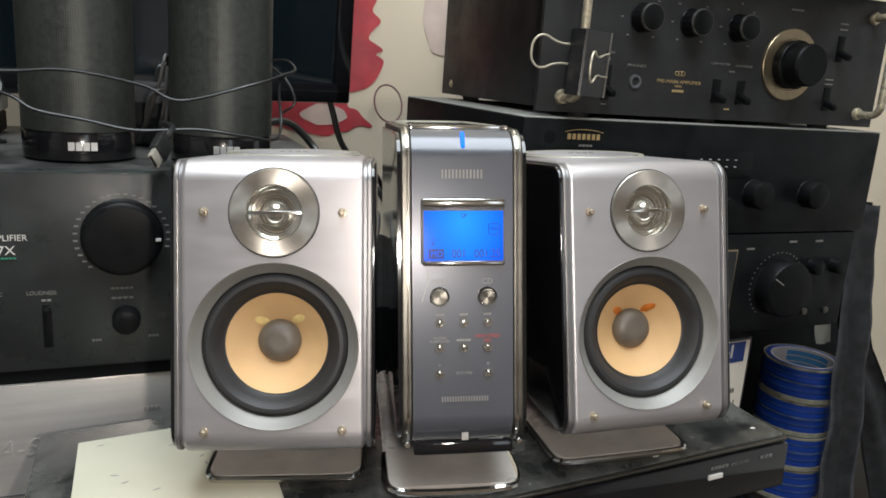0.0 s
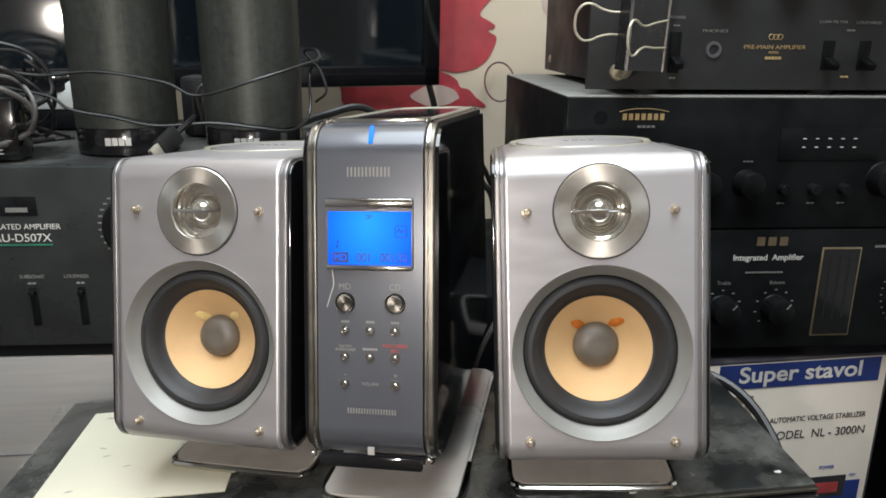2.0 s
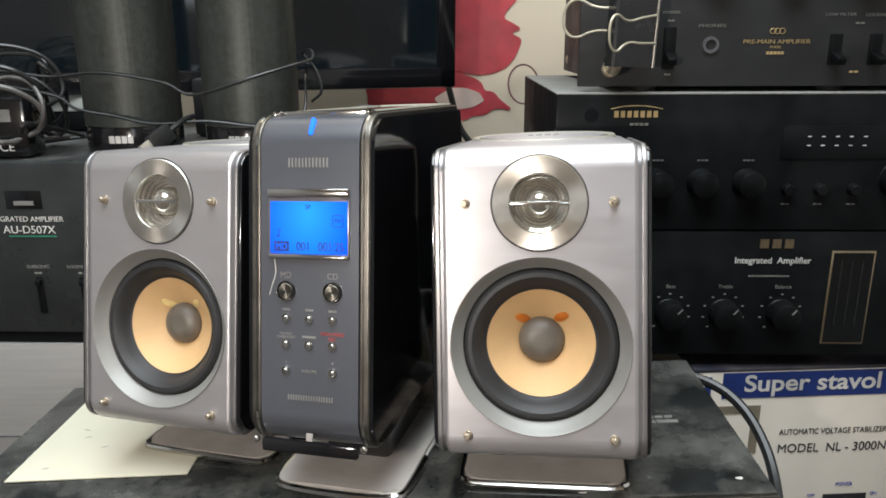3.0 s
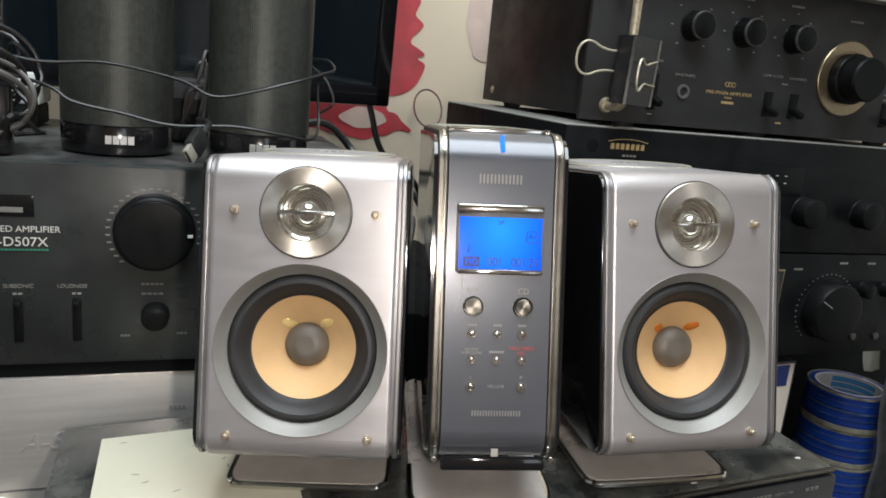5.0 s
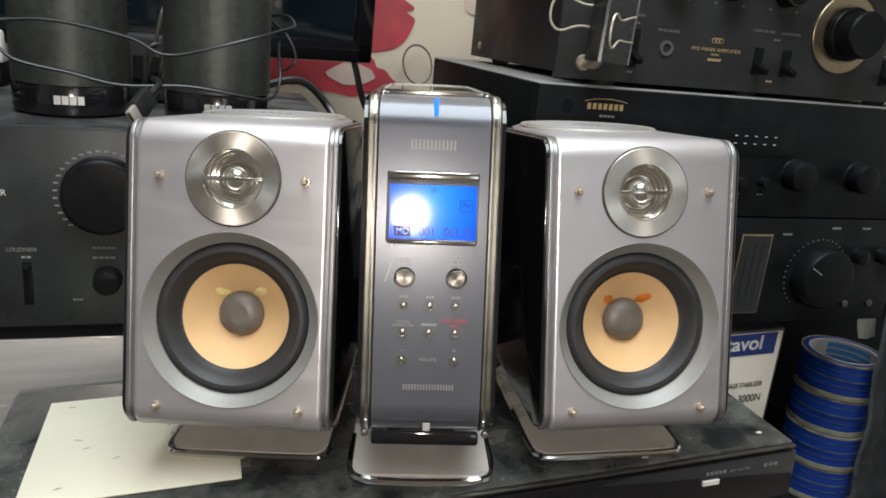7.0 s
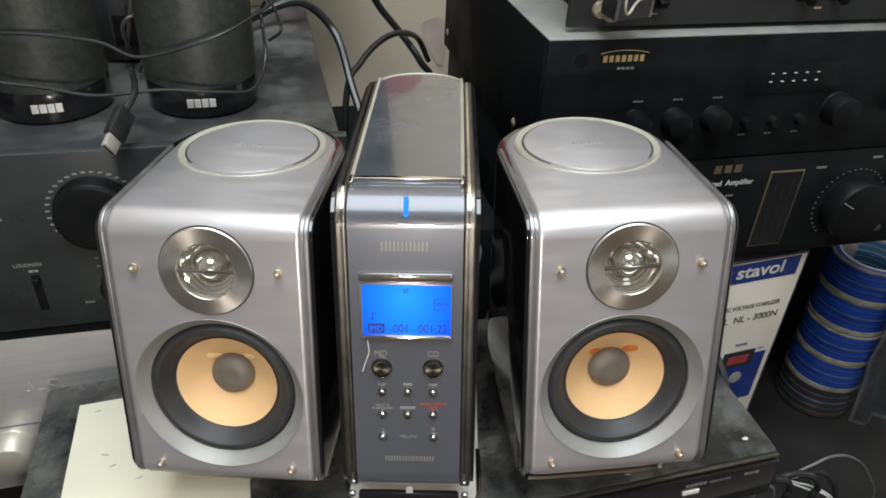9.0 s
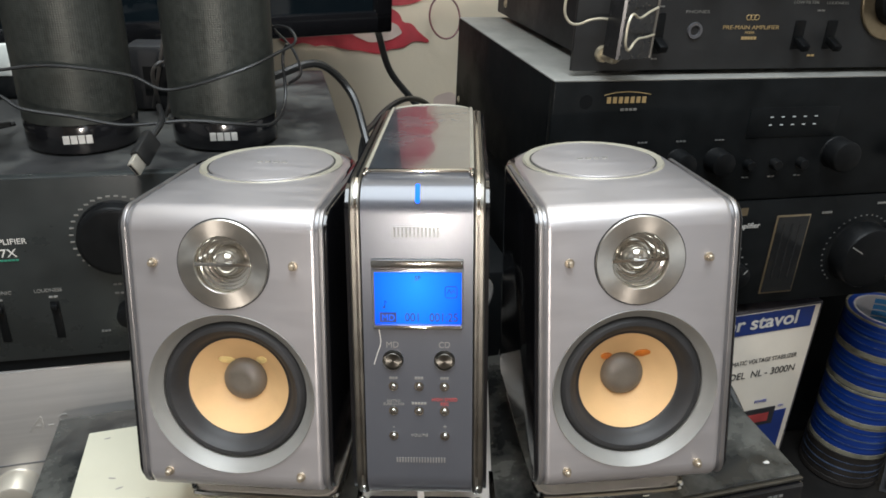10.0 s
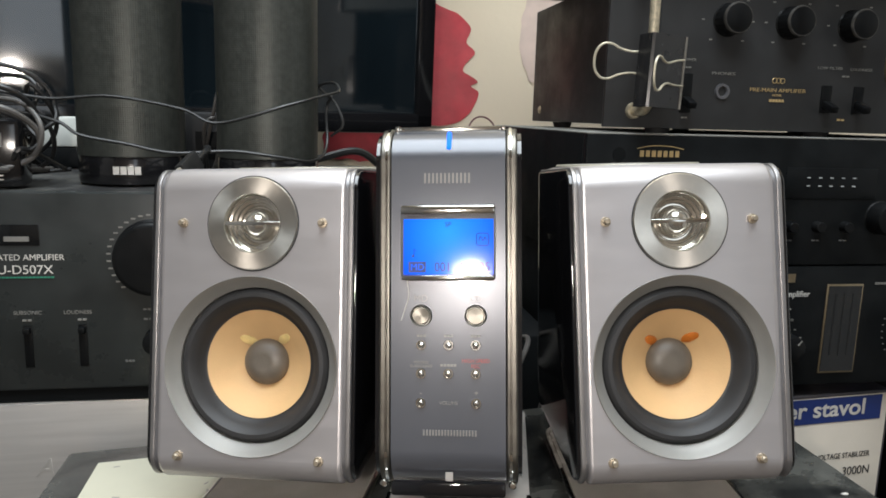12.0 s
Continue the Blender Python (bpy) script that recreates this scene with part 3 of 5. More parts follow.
    words("display_lettering", "MD", 0.0048, LCD, lcd, F @ at(-0.0190, dy - 0.0004, 0.0451), width=0.0066)
    part("display_mark", box(-0.0200, -0.0112, dy - 0.0001, dy + 0.0002, 0.0440, 0.0494), INK_LCD, lcd, m=F)
    ring = fillet([(0.0146, 0.0576), (0.0208, 0.0576), (0.0208, 0.0638), (0.0146, 0.0638)], [0.0012] * 4, [3] * 4)
    part("display_mark", tube([(p.x, dy, p.y) for p in ring + ring[:1]], 0.0002, 5, 1), INK_LCD, lcd, m=F)
    part("display_mark", tube([(0.0157, dy, 0.0600), (0.0168, dy, 0.0622), (0.0178, dy, 0.0600), (0.0188, dy, 0.0618), (0.0198, dy, 0.0602)], 0.00022, 5, 4), INK_LCD, lcd, m=F)
    part("display_note", join(tube([(-0.0172, dy, 0.0524), (-0.0172, dy, 0.0560), (-0.0160, dy, 0.0548)], 0.00022, 5, 1), box(-0.0182, -0.0171, dy - 0.0002, dy + 0.0002, 0.0518, 0.0528)), INK_LCD, lcd, m=F)
    # buttons
    words("button_lettering", "MD", 0.0048, MARK_METAL, tu, F @ at(-0.0138, -0.0003, 0.0292), align="CENTER", width=0.0066)
    words("button_lettering", "CD", 0.0048, MARK_METAL, tu, F @ at(0.0141, -0.0003, 0.0292), align="CENTER", width=0.0060)
    big = [(0.0, -0.0016), (0.0040, -0.0017), (0.0043, -0.0015), (0.0044, -0.0004), (0.0047, -0.0004), (0.0048, -0.0018), (0.0053, -0.0020), (0.0056, -0.0014), (0.0057, 0.0004)]
    small = [(0.0, -0.0021), (0.0009, -0.0020), (0.0015, -0.0014), (0.0017, -0.0005), (0.0020, -0.0005), (0.0021, -0.0012), (0.0025, -0.0012), (0.0027, -0.0006), (0.0027, 0.0004)]
    for x in (-0.0136, 0.0141):
        part("selector_button", lathe(big, 36), BUTTON_METAL, tu, "round metal button", m=F @ at(x, 0, 0.022))
    for x, z in ((-0.0136, 0.0072), (0.0003, 0.0072), (0.0141, 0.0072), (-0.0137, -0.0072), (0.0002, -0.0072), (0.0141, -0.0072), (-0.0138, -0.0220), (0.0143, -0.0220)):
        part("small_button", lathe(small, 24), CHROME, tu, "small metal button", m=F @ at(x, 0, z))
    for x in (-0.0136, 0.0003, 0.0141):
        bars("button_lettering", x - 0.0024, x + 0.0024, 0.0112, 0.0124, 3, INK_DIM, tu, F, y=-0.0002)
    words("button_lettering", "MATRIX", 0.0021, INK_DIM, tu, F @ at(-0.0136, -0.0003, -0.0024), align="CENTER")
    words("button_lettering", "SURROUND", 0.0021, INK_DIM, tu, F @ at(-0.0136, -0.0003, -0.0042), align="CENTER")
    bars("button_lettering", -0.0040, 0.0044, -0.0036, -0.0024, 5, INK_DIM, tu, F, y=-0.0002)
    words("button_lettering", "HIGH SPEED", 0.0026, INK_RED, tu, F @ at(0.0141, -0.0003, -0.0016), align="CENTER")
    words("button_lettering", "REC", 0.0026, INK_RED, tu, F @ at(0.0141, -0.0003, -0.0042), align="CENTER")
    words("button_lettering", "VOLUME", 0.0024, INK_DIM, tu, F @ at(0.0003, -0.0003, -0.0228), align="CENTER")
    words("button_lettering", "+", 0.004, INK_DIM, tu, F @ at(0.0143, -0.0003, -0.0182), align="CENTER")
    words("button_lettering", "-", 0.004, INK_DIM, tu, F @ at(-0.0138, -0.0003, -0.0182), align="CENTER")
    bars("model_mark", -0.0130, 0.0148, -0.0384, -0.0356, 18, MARK_METAL, tu, F, y=-0.0002, gap=0.55)
    part("square_mark", box(-0.0012, 0.0026, -0.0008, 0.0002, -0.0608, -0.0566), INK_GREY, tu, m=F)
    # scratch on the film
    part("scratch", tube([(-0.0208, -0.0003, 0.0395), (-0.0200, -0.0003, 0.032), (-0.0218, -0.0003, 0.026), (-0.0238, -0.0003, 0.0195)], 0.00025, 5, 6), INK_WHITE, tu, "thin pale scratch", m=F)
    st = part("stand", rounded_plate(-0.0430, 0.0430, 0.012, 0.200, floor_z + 0.0006, floor_z + 0.0060, 0.011, 0.002), SMOKED_PLATE, tu, "smoked reflective stand plate")
    part("stand_edge", tube([(-0.042, 0.06, floor_z + 0.003), (-0.042, 0.026, floor_z + 0.003), (-0.030, 0.0125, floor_z + 0.003), (0.030, 0.0125, floor_z + 0.003), (0.042, 0.026, floor_z + 0.003), (0.042, 0.06, floor_z + 0.003)], 0.0026, 8, 6), CHROME, st, "chrome edge")
    part("stand_column", box(-0.022, 0.022, 0.05, 0.15, floor_z + 0.005, z0 + 0.004, 0.004), GLOSS_BLACK, st)
    return tu


ROLL = -2.6
bookshelf_speaker(pose(0.0679, 0.4116, -0.0134 + Z0, 0, ROLL, -17.3), -0.1160, "silver bookshelf speaker with tan cone and pale glue spots", False)
bookshelf_speaker(pose(0.2942, 0.3656, -0.0045 + Z0, 0, ROLL, -7.4), -0.1126, "silver bookshelf speaker with tan cone and orange glue spots", True, 0.007)
main_unit(pose(0.169, 0.3696, -0.0130 + Z0, 0, ROLL, -14.4), -0.1105)

# ---- disc player that carries the three, tilted a little to one side ----
pl = thing("disc_player", pose(-0.073, 0.366, -0.138 + Z0, 0, -3.36, 0), "slim glossy black disc player with dusty scratched top", "disc player")
part("body", box(0.0, 0.508, 0.002, 0.188, -0.043, 0.0, 0.003), PLAYER_TOP, pl, "dusty black casing")
fr = part("fascia", box(0.001, 0.507, -0.003, 0.004, -0.040, -0.0045, 0.002), GLOSS_BLACK, pl, "glossy black front")
part("top_edge", box(0.001, 0.507, -0.001, 0.003, -0.0035, -0.0012, 0.0006), RAIL, pl)
words("fascia_lettering", "DISC PLAYER", 0.0028, INK_FAINT, fr, at(0.4540, -0.0033, -0.0125))
bars("fascia_lettering", 0.436, 0.452, -0.0125, -0.0102, 5, INK_FAINT, fr, at(0, -0.003, 0))
bars("fascia_lettering", 0.480, 0.492, -0.0125, -0.0102, 3, INK_FAINT, fr, at(0, -0.003, 0))
part("port_mark", box(0.4346, 0.4468, -0.0042, -0.002, -0.0195, -0.0162), INK_WHITE, fr)
bars("top_logo", 0.444, 0.474, 0, 0.004, 2, INK_DIM, pl, at(0, 0.085, 0.0002, -90), gap=0.05)
bars("top_logo", 0.446, 0.472, 0, 0.003, 4, INK_DIM, pl, at(0, 0.092, 0.0002, -90), gap=0.2)
random.seed(8)
for i in range(9):
    x, y = random.uniform(0.33, 0.50), random.uniform(0.004, 0.03)
    b = bmesh.new()
    vs = [b.verts.new((x + random.uniform(0.0015, 0.004) * math.cos(a), y + random.uniform(0.0008, 0.002) * math.sin(a), 0.0003)) for a in (0, 1.2, 2.4, 3.6, 5.0)]
    b.faces.new(vs)
    part("chip", b, INK_WHITE, pl, "pale paint chip")

cs = thing("card_sleeve", pose(0.0150, 0.4680, -0.1325 + Z0, 0, -3.36, 0.5), "cream square card sleeve with dark smudges lying on the player", "card")
part("card", box(-0.0605, 0.0605, -0.0585, 0.0600, 0.0002, 0.0014, 0.0004), CREAM_PAPER, cs)
random.seed(21)
for x, y, a in ((-0.046, 0.050, 5), (-0.030, -0.005, 10), (-0.036, 0.006, -20), (0.0, 0.034, 30), (0.018, 0.012, 50), (0.020, 0.002, 100), (-0.012, -0.02, 20), (0.03, 0.028, 60), (-0.04, -0.045, 15)):
    bm = bmesh.new()
    f = [bm.verts.new((random.uniform(0.5, 1.0) * 0.0036 * math.cos(k * 0.785), random.uniform(0.4, 1.0) * 0.0011 * math.sin(k * 0.785), 0)) for k in range(8)]
    bm.faces.new(f)
    part("smudge", bm, INK_GREY, cs, m=at(x, y, 0.0016, 0, 0, a))

# equipment case under the player
uc = thing("equipment_case", pose(0.18, 0.485, 0), "plain black metal equipment case under the disc player", "equipment")
bm = box(-0.24, 0.23, -0.085, 0.062, 0.004, 0.27, 0.003)
for v in bm.verts:
    if v.co.z > 0.2:
        v.co.z += 0.0587 * v.co.x + 0.0215
part("casing", bm, BLACK_METAL, uc)
for x in (-0.2, 0.19):
    for y in (-0.06, 0.04):
        part("foot", lathe([(0, 0.005), (0.012, 0.005), (0.013, 0.0), (0, 0.0)], 20), RUBBER, uc, m=at(x, y, 0.0) @ Matrix.Rotation(radians(90), 4, "X"))

# ---- silver amplifier and the black amplifier on it ----
sa = thing("silver_amplifier", pose(-0.055, 0.586, -0.262 + Z0, 0, 0, 2.0), "wide satin silver amplifier, worn and dusty", "amplifier")
part("casing", box(-0.212, 0.212, 0.006, 0.34, -0.010, 0.148, 0.002), BLACK_SHEET, sa, "dark casing")
sp_ = part("front_panel", box(-0.215, 0.215, -0.002, 0.006, -0.012, 0.151, 0.0015), AMP_SILVER, sa, "satin silver front")
words("engraved_mark", "A-S", 0.0205, AMP_LINE, sp_, at(-0.0520, -0.0022, 0.0925), width=0.031, slant=0.35)
bars("panel_lettering", 0.051, 0.064, 0.1195, 0.1225, 4, INK_GREY, sp_, at(0, -0.0022, 0))
part("groove", box(-0.215, 0.215, -0.0026, 0.0, 0.061, 0.0622), GREY_BAND, sp_)
knob("knob", -0.068, -0.002, 0.040, 0.0165, 0.022, CREAM_KNOB, sa, "pale metal knob")
knob("knob", -0.160, -0.002, 0.040, 0.0165, 0.022, CREAM_KNOB, sa, "pale metal knob")
for x in (-0.17, 0.17):
    for y in (0.04, 0.3):
        part("foot", lathe([(0, 0.0), (0.02, 0.0), (0.02, -0.188), (0, -0.188)], 20), RUBBER, sa, m=at(x, y, -0.010) @ Matrix.Rotation(radians(90), 4, "X"))

AX, AY, AB, AT = -0.052, 0.580, -0.100, 0.0475
au = thing("black_amplifier", pose(AX, AY, AB + Z0), "black integrated amplifier with large round volume knob", "amplifier")
part("casing", box(-0.212, 0.212, 0.008, 0.330, 0.0, AT - AB - 0.001, 0.002), BLACK_SHEET, au, "dusty black sheet metal casing")
pn = part("front_panel", box(-0.217, 0.217, 0.0, 0.010, 0.0, AT - AB, 0.002), AU_PANEL, au, "satin black front")
# shade in the gap below the panel, put in as a black strip
part("gap_shade_strip", box(-0.217, 0.217, 0.004, 0.012, -0.0105, -0.0003), BLACK_METAL, au)
for x in (-0.17, 0.17):
    for y in (0.04, 0.29):
        part("foot", lathe([(0, 0.0), (0.018, 0.0), (0.018, 0.0115), (0, 0.0115)], 20), RUBBER, au, m=at(x, y, -0.0115) @ UPRIGHT @ Matrix.Rotation(math.pi, 4, "X"))
vk = knob("volume_knob", 0.0375, 0.0, 0.1000, 0.0268, 0.012, KNOB_BLACK, au, "large flat black volume knob")
part("pointer", box(0.0225, 0.0260, -0.0135, -0.011, 0.0990, 0.1008), INK_WHITE, vk, m=at(0.0375, 0, 0.0) @ at(0, 0, 0))
for i in range(25):
    a = radians(-210 + 240 * i / 24)
    bx, bz = 0.0375 - 0.0315 * math.cos(a + radians(15)), 0.1000 - 0.0315 * math.sin(a + radians(15))
    part("scale_mark", box(-0.0015, 0.0015, -0.0004, 0.0002, -0.0006, 0.0006), INK_DIM, pn, m=at(bx, 0, bz))
k2 = knob("input_knob", 0.0383, 0.0, 0.0370, 0.0095, 0.012, KNOB_BLACK, au, "small black knob")
bars("panel_lettering", 0.028, 0.044, 0.0525, 0.0540, 4, INK_FAINT, pn, at(0, -0.0003, 0))
bars("panel_lettering", 0.028, 0.044, 0.0600, 0.0615, 5, INK_FAINT, pn, at(0, -0.0003, 0))
bars("panel_lettering", 0.053, 0.061, 0.0212, 0.0228, 3, INK_FAINT, pn, at(0, -0.0003, 0))
bars("panel_lettering", 0.014, 0.021, 0.0202, 0.0218, 3, INK_FAINT, pn, at(0, -0.0003, 0))
words("panel_lettering", "INTEGRATED AMPLIFIER", 0.0062, INK_WHITE, pn, at(-0.0905, -0.0003, 0.0982), width=0.0660)
words("panel_lettering", "AU-D507X", 0.0092, INK_WHITE, pn, at(-0.0760, -0.0003, 0.0882), width=0.0440)
bars("panel_lettering", -0.0720, -0.0315, 0.0850, 0.0862, 16, INK_GREEN, pn, at(0, -0.0003, 0))
words("panel_lettering", "SUBSONIC", 0.0040, INK_DIM, pn, at(-0.0610, -0.0003, 0.0580), width=0.0190)
words("panel_lettering", "LOUDNESS", 0.0040, INK_DIM, pn, at(-0.0270, -0.0003, 0.0580), width=0.0190)
part("panel_window", box(-0.0700, -0.0400, -0.0006, 0.0, 0.1090, 0.1240, 0.0005), SCREEN, pn, "small dark window")
bars("window_mark", -0.0660, -0.0440, 0.1120, 0.1155, 1, INK_DIM, pn, at(0, -0.0008, 0))
for x in (-0.0520, -0.0145):
    part("slide_switch", box(x - 0.0030, x + 0.0030, -0.0008, 0.0, 0.0180, 0.0500, 0.0005), KNOB_BLACK, pn, "narrow slide switch")
    part("switch_lever", box(x - 0.0024, x + 0.0024, -0.0050, 0.0, 0.0440, 0.0485, 0.0008), KNOB_BLACK, pn)
    bars("switch_lettering", x - 0.0035, x + 0.0035, 0.0530, 0.0544, 2, INK_DIM, pn, at(0, -0.0003, 0))


# ---- small desktop speakers on the black amplifier ----
def desktop_speaker(x, y, z, turn=0):
    ds = thing("desktop_speaker", pose(x, y, z, 0, 0, turn), "tall round black mesh desktop speaker standing on the amplifier", "speaker", "pair of black desktop speakers")
    part("base", lathe([(0, 0.0), (0.0370, 0.0), (0.0409, 0.001), (0.0414, 0.005), (0.0414, 0.0205), (0.0406, 0.0225), (0, 0.0225)], 56), TV_PLASTIC, ds, "glossy black plastic base", m=Matrix.Rotation(radians(90), 4, "X"))
    part("core", lathe([(0, 0.021), (0.0392, 0.021), (0.0392, 0.168), (0.034, 0.174), (0, 0.174)], 40), RUBBER, ds, m=Matrix.Rotation(radians(90), 4, "X"))
    # pierced steel grille: a lattice of thin cords round the core
    bm = bmesh.new()
    cols, rows_ = 110, 74
    grid = [[bm.verts.new((0.0414 * math.cos(2 * math.pi * (c + 0.5 * (r % 2)) / cols), 0.0414 * math.sin(2 * math.pi * (c + 0.5 * (r % 2)) / cols), 0.0225 + 0.002 * r)) for c in range(cols)] for r in range(rows_)]
    for r in range(rows_ - 1):
        for c in range(cols):
            d = (c + 1) % cols
            a, b = grid[r][c], grid[r][d]
            up = grid[r + 1][c if r % 2 == 0 else d]
            other = grid[r + 1][d if r % 2 == 0 else (c + 2) % cols]
            bm.faces.new((a, b, up))
            bm.faces.new((b, other, up))
    for f in bm.faces:
        f.smooth = True
    part("grille", bm, GRILLE, ds, "pierced black steel grille")
    bars("maker_mark", -0.0105, 0.0105, 0.0090, 0.0152, 4, INK_WHITE, ds, at(0, -0.0415, 0), gap=0.15)
    part("top_cap", lathe([(0, 0.170), (0.0406, 0.170), (0.0414, 0.172), (0.0406, 0.178), (0.03, 0.180), (0, 0.180)], 48), TV_PLASTIC, ds, m=Matrix.Rotation(radians(90), 4, "X"))
    return ds


GRILLE = material("pierced_steel", (0.052, 0.056, 0.050), 0.44, 0.5, 0.2, 200)
_t = GRILLE.node_tree
_c = _t.nodes.new("ShaderNodeTexCoord")
_v = _t.nodes.new("ShaderNodeTexVoronoi")
_v.inputs["Scale"].default_value, _v.inputs["Randomness"].default_value = 620, 0.15
_b = _t.nodes.new("ShaderNodeBump")
_b.inputs["Strength"].default_value, _b.inputs["Distance"].default_value = 0.45, 0.0004
_t.links.new(_c.outputs["Object"], _v.inputs["Vector"])
_t.links.new(_v.outputs["Distance"], _b.inputs["Height"])
_t.links.new(_b.outputs["Normal"], _t.nodes["Principled BSDF"].inputs["Normal"])
desktop_speaker(-0.0455, 0.6670, AT + Z0, 6)
desktop_speaker(0.0635, 0.6640, AT + Z0)

# ---- cables round the desktop speakers ----
def cable(name, pts, r, mat, label, category="cable"):
    ob = part(name, tube([(x, y, z + Z0) for x, y, z in pts], r, 8, 7), mat)
    return tagged(ob, label, category)


# ---- television ----
tv = thing("television", pose(0.243, 0.925, 0.0857 + Z0, 1.7, 0, 17.8), "flat black television standing behind the amplifiers", "television")
part("bezel", join(box(-0.90, 0.0, 0, 0.04, 0, 0.024, 0.003), box(-0.022, 0.0, 0, 0.04, 0.0, 0.52, 0.003), box(-0.90, -0.878, 0, 0.04, 0, 0.52, 0.003), box(-0.90, 0, 0, 0.04, 0.496, 0.52, 0.003)), TV_PLASTIC, tv, "glossy black bezel")
part("screen", box(-0.88, -0.020, 0.006, 0.03, 0.022, 0.50), TV_SCREEN, tv, "dark glossy screen")
part("back_cover", box(-0.80, -0.10, 0.035, 0.075, 0.05, 0.45, 0.01), TV_PLASTIC, tv)
part("wall_bracket", box(-0.36, -0.14, 0.070, 0.12, 0.12, 0.30, 0.004), TV_PLASTIC, tv)

# ---- amplifier stack on the carton ----
cb = thing("stabilizer_carton", pose(0.465, 0.6235, 0, 0, 0, 5), "white and blue printed cardboard carton under the amplifier stack", "carton")
part("carton_body", box(0.0, 0.2075, 0.0, 0.300, 0.0005, -0.1525 + Z0, 0.002), CARTON, cb, "off-white printed card")
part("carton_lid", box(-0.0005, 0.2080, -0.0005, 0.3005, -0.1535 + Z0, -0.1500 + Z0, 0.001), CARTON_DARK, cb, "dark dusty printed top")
part("carton_side", box(0.2075, 0.2090, 0.0005, 0.300, 0.001, -0.1535 + Z0), CARTON_DARK, cb, "dark mottled side")
cf = at(0, -0.0004, Z0)
part("blue_strip", box(0.0275, 0.1985, -0.0007, 0.0, -0.1800, -0.1545), CARTON_BLUE, cb, "blue title strip", m=at(0, 0, Z0))
bars("carton_mark", 0.001, 0.018, -0.178, -0.158, 2, CARTON_BLUE, cb, at(0, -0.0003, Z0), gap=0.3)
words("carton_lettering", "Super stavol", 0.0230, INK_WHITE, cb, at(0.0475, -0.0011, -0.1730 + Z0), width=0.130, bold=0.0004)
words("carton_lettering", "AUTOMATIC VOLTAGE STABILIZER", 0.0082, INK, cb, at(0.0870, -0.0005, -0.2195 + Z0), width=0.105)
words("carton_lettering", "MODEL  NL - 3000N", 0.0130, INK, cb, at(0.0868, -0.0005, -0.2385 + Z0), width=0.106)
words("carton_lettering", "POWER", 0.0056, INK_BLUE, cb, at(0.1500, -0.0005, -0.2770 + Z0), width=0.0165)
words("carton_lettering", "OFF", 0.0044, INK_BLUE, cb, at(0.1230, -0.0005, -0.2880 + Z0))
words("carton_lettering", "ON", 0.0044, INK_BLUE, cb, at(0.1860, -0.0005, -0.2880 + Z0))
part("window_print", box(0.0, 0.066, -0.0006, 0.0, -0.1960, -0.1880), INK_BROWN, cb, m=at(0, 0, Z0))
part("window_print", box(0.0580, 0.0660, -0.0006, 0.0, -0.2380, -0.1960), INK_BROWN, cb, m=at(0, 0, Z0))
part("picture_patch", box(0.138, 0.1990, -0.0007, 0.0, -0.3680, -0.2930), CARTON_BLUE, cb, "blue printed patch", m=at(0, 0, Z0))
part("picture_patch", box(0.139, 0.182, -0.0010, 0.0, -0.3100, -0.2860), INK, cb, m=at(0, 0, Z0))
part("picture_patch", box(0.146, 0.174, -0.0013, 0.0, -0.3050, -0.2930), INK_RED, cb, "red printed patch", m=at(0, 0, Z0))
part("picture_dial", lathe([(0.0, -0.0012), (0.0085, -0.0012), (0.0088, 0.0)], 24), INK_GREY, cb, "pale printed dial", m=at(0.166, 0, -0.3290 + Z0))

# lower amplifier
ia = thing("lower_amplifier", pose(0.330, 0.625, -0.136 + Z0), "black integrated amplifier standing on the carton", "amplifier")
H = 0.1160
part("casing", box(0.006, 0.452, 0.008, 0.330, 0.0, H - 0.001, 0.002), BLACK_METAL, ia)
ip = part("front_panel", box(0.0, 0.458, 0.0, 0.010, 0.0, H, 0.002), BLACK_PANEL, ia, "satin black front")
for x in (0.16, 0.32):
    for y in (0.05, 0.27):
        part("foot", lathe([(0, 0), (0.016, 0), (0.016, 0.0138), (0, 0.0138)], 20), RUBBER, ia, m=at(x, y, -0.0138) @ UPRIGHT @ Matrix.Rotation(math.pi, 4, "X"))
words("panel_lettering", "Integrated  Amplifier", 0.0078, INK_WHITE, ip, at(0.1610, -0.0003, 0.0872), width=0.0660, bold=0.0001)
bars("panel_lettering", 0.174, 0.210, 0.0748, 0.0762, 12, INK_DIM, ip, at(0, -0.0003, 0))
bars("panel_mark", 0.180, 0.212, 0.1010, 0.1090, 3, GOLD_DIAL, ip, at(0, -0.0003, 0), gap=0.3)
for x, w in ((0.1075, "Bass"), (0.1555, "Treble"), (0.2060, "Balance")):
    knob("tone_knob", x, 0.0, 0.0405, 0.0128, 0.016, KNOB_BLACK, ia, "black tone knob", pointer=40, ribs=1)
    words("panel_lettering", w, 0.0048, INK_DIM, ip, at(x, -0.0003, 0.0640), align="CENTER")
    for i in range(9):
        a = radians(225 - 270 * i / 8)
        part("scale_mark", box(-0.0011, 0.0011, -0.0004, 0.0002, -0.0006, 0.0006), INK_DIM, ip, m=at(x + 0.0180 * math.cos(a), 0, 0.0405 + 0.0180 * math.sin(a)))
wd = part("lift_flap", box(0.2440, 0.2820, -0.0012, 0.0, 0.0120, 0.0990, 0.0006), GOLD_DIAL, ip, "thin gold framed window")
part("flap_glass", box(0.2458, 0.2802, -0.0018, -0.0004, 0.0140, 0.0972), SCREEN, wd)
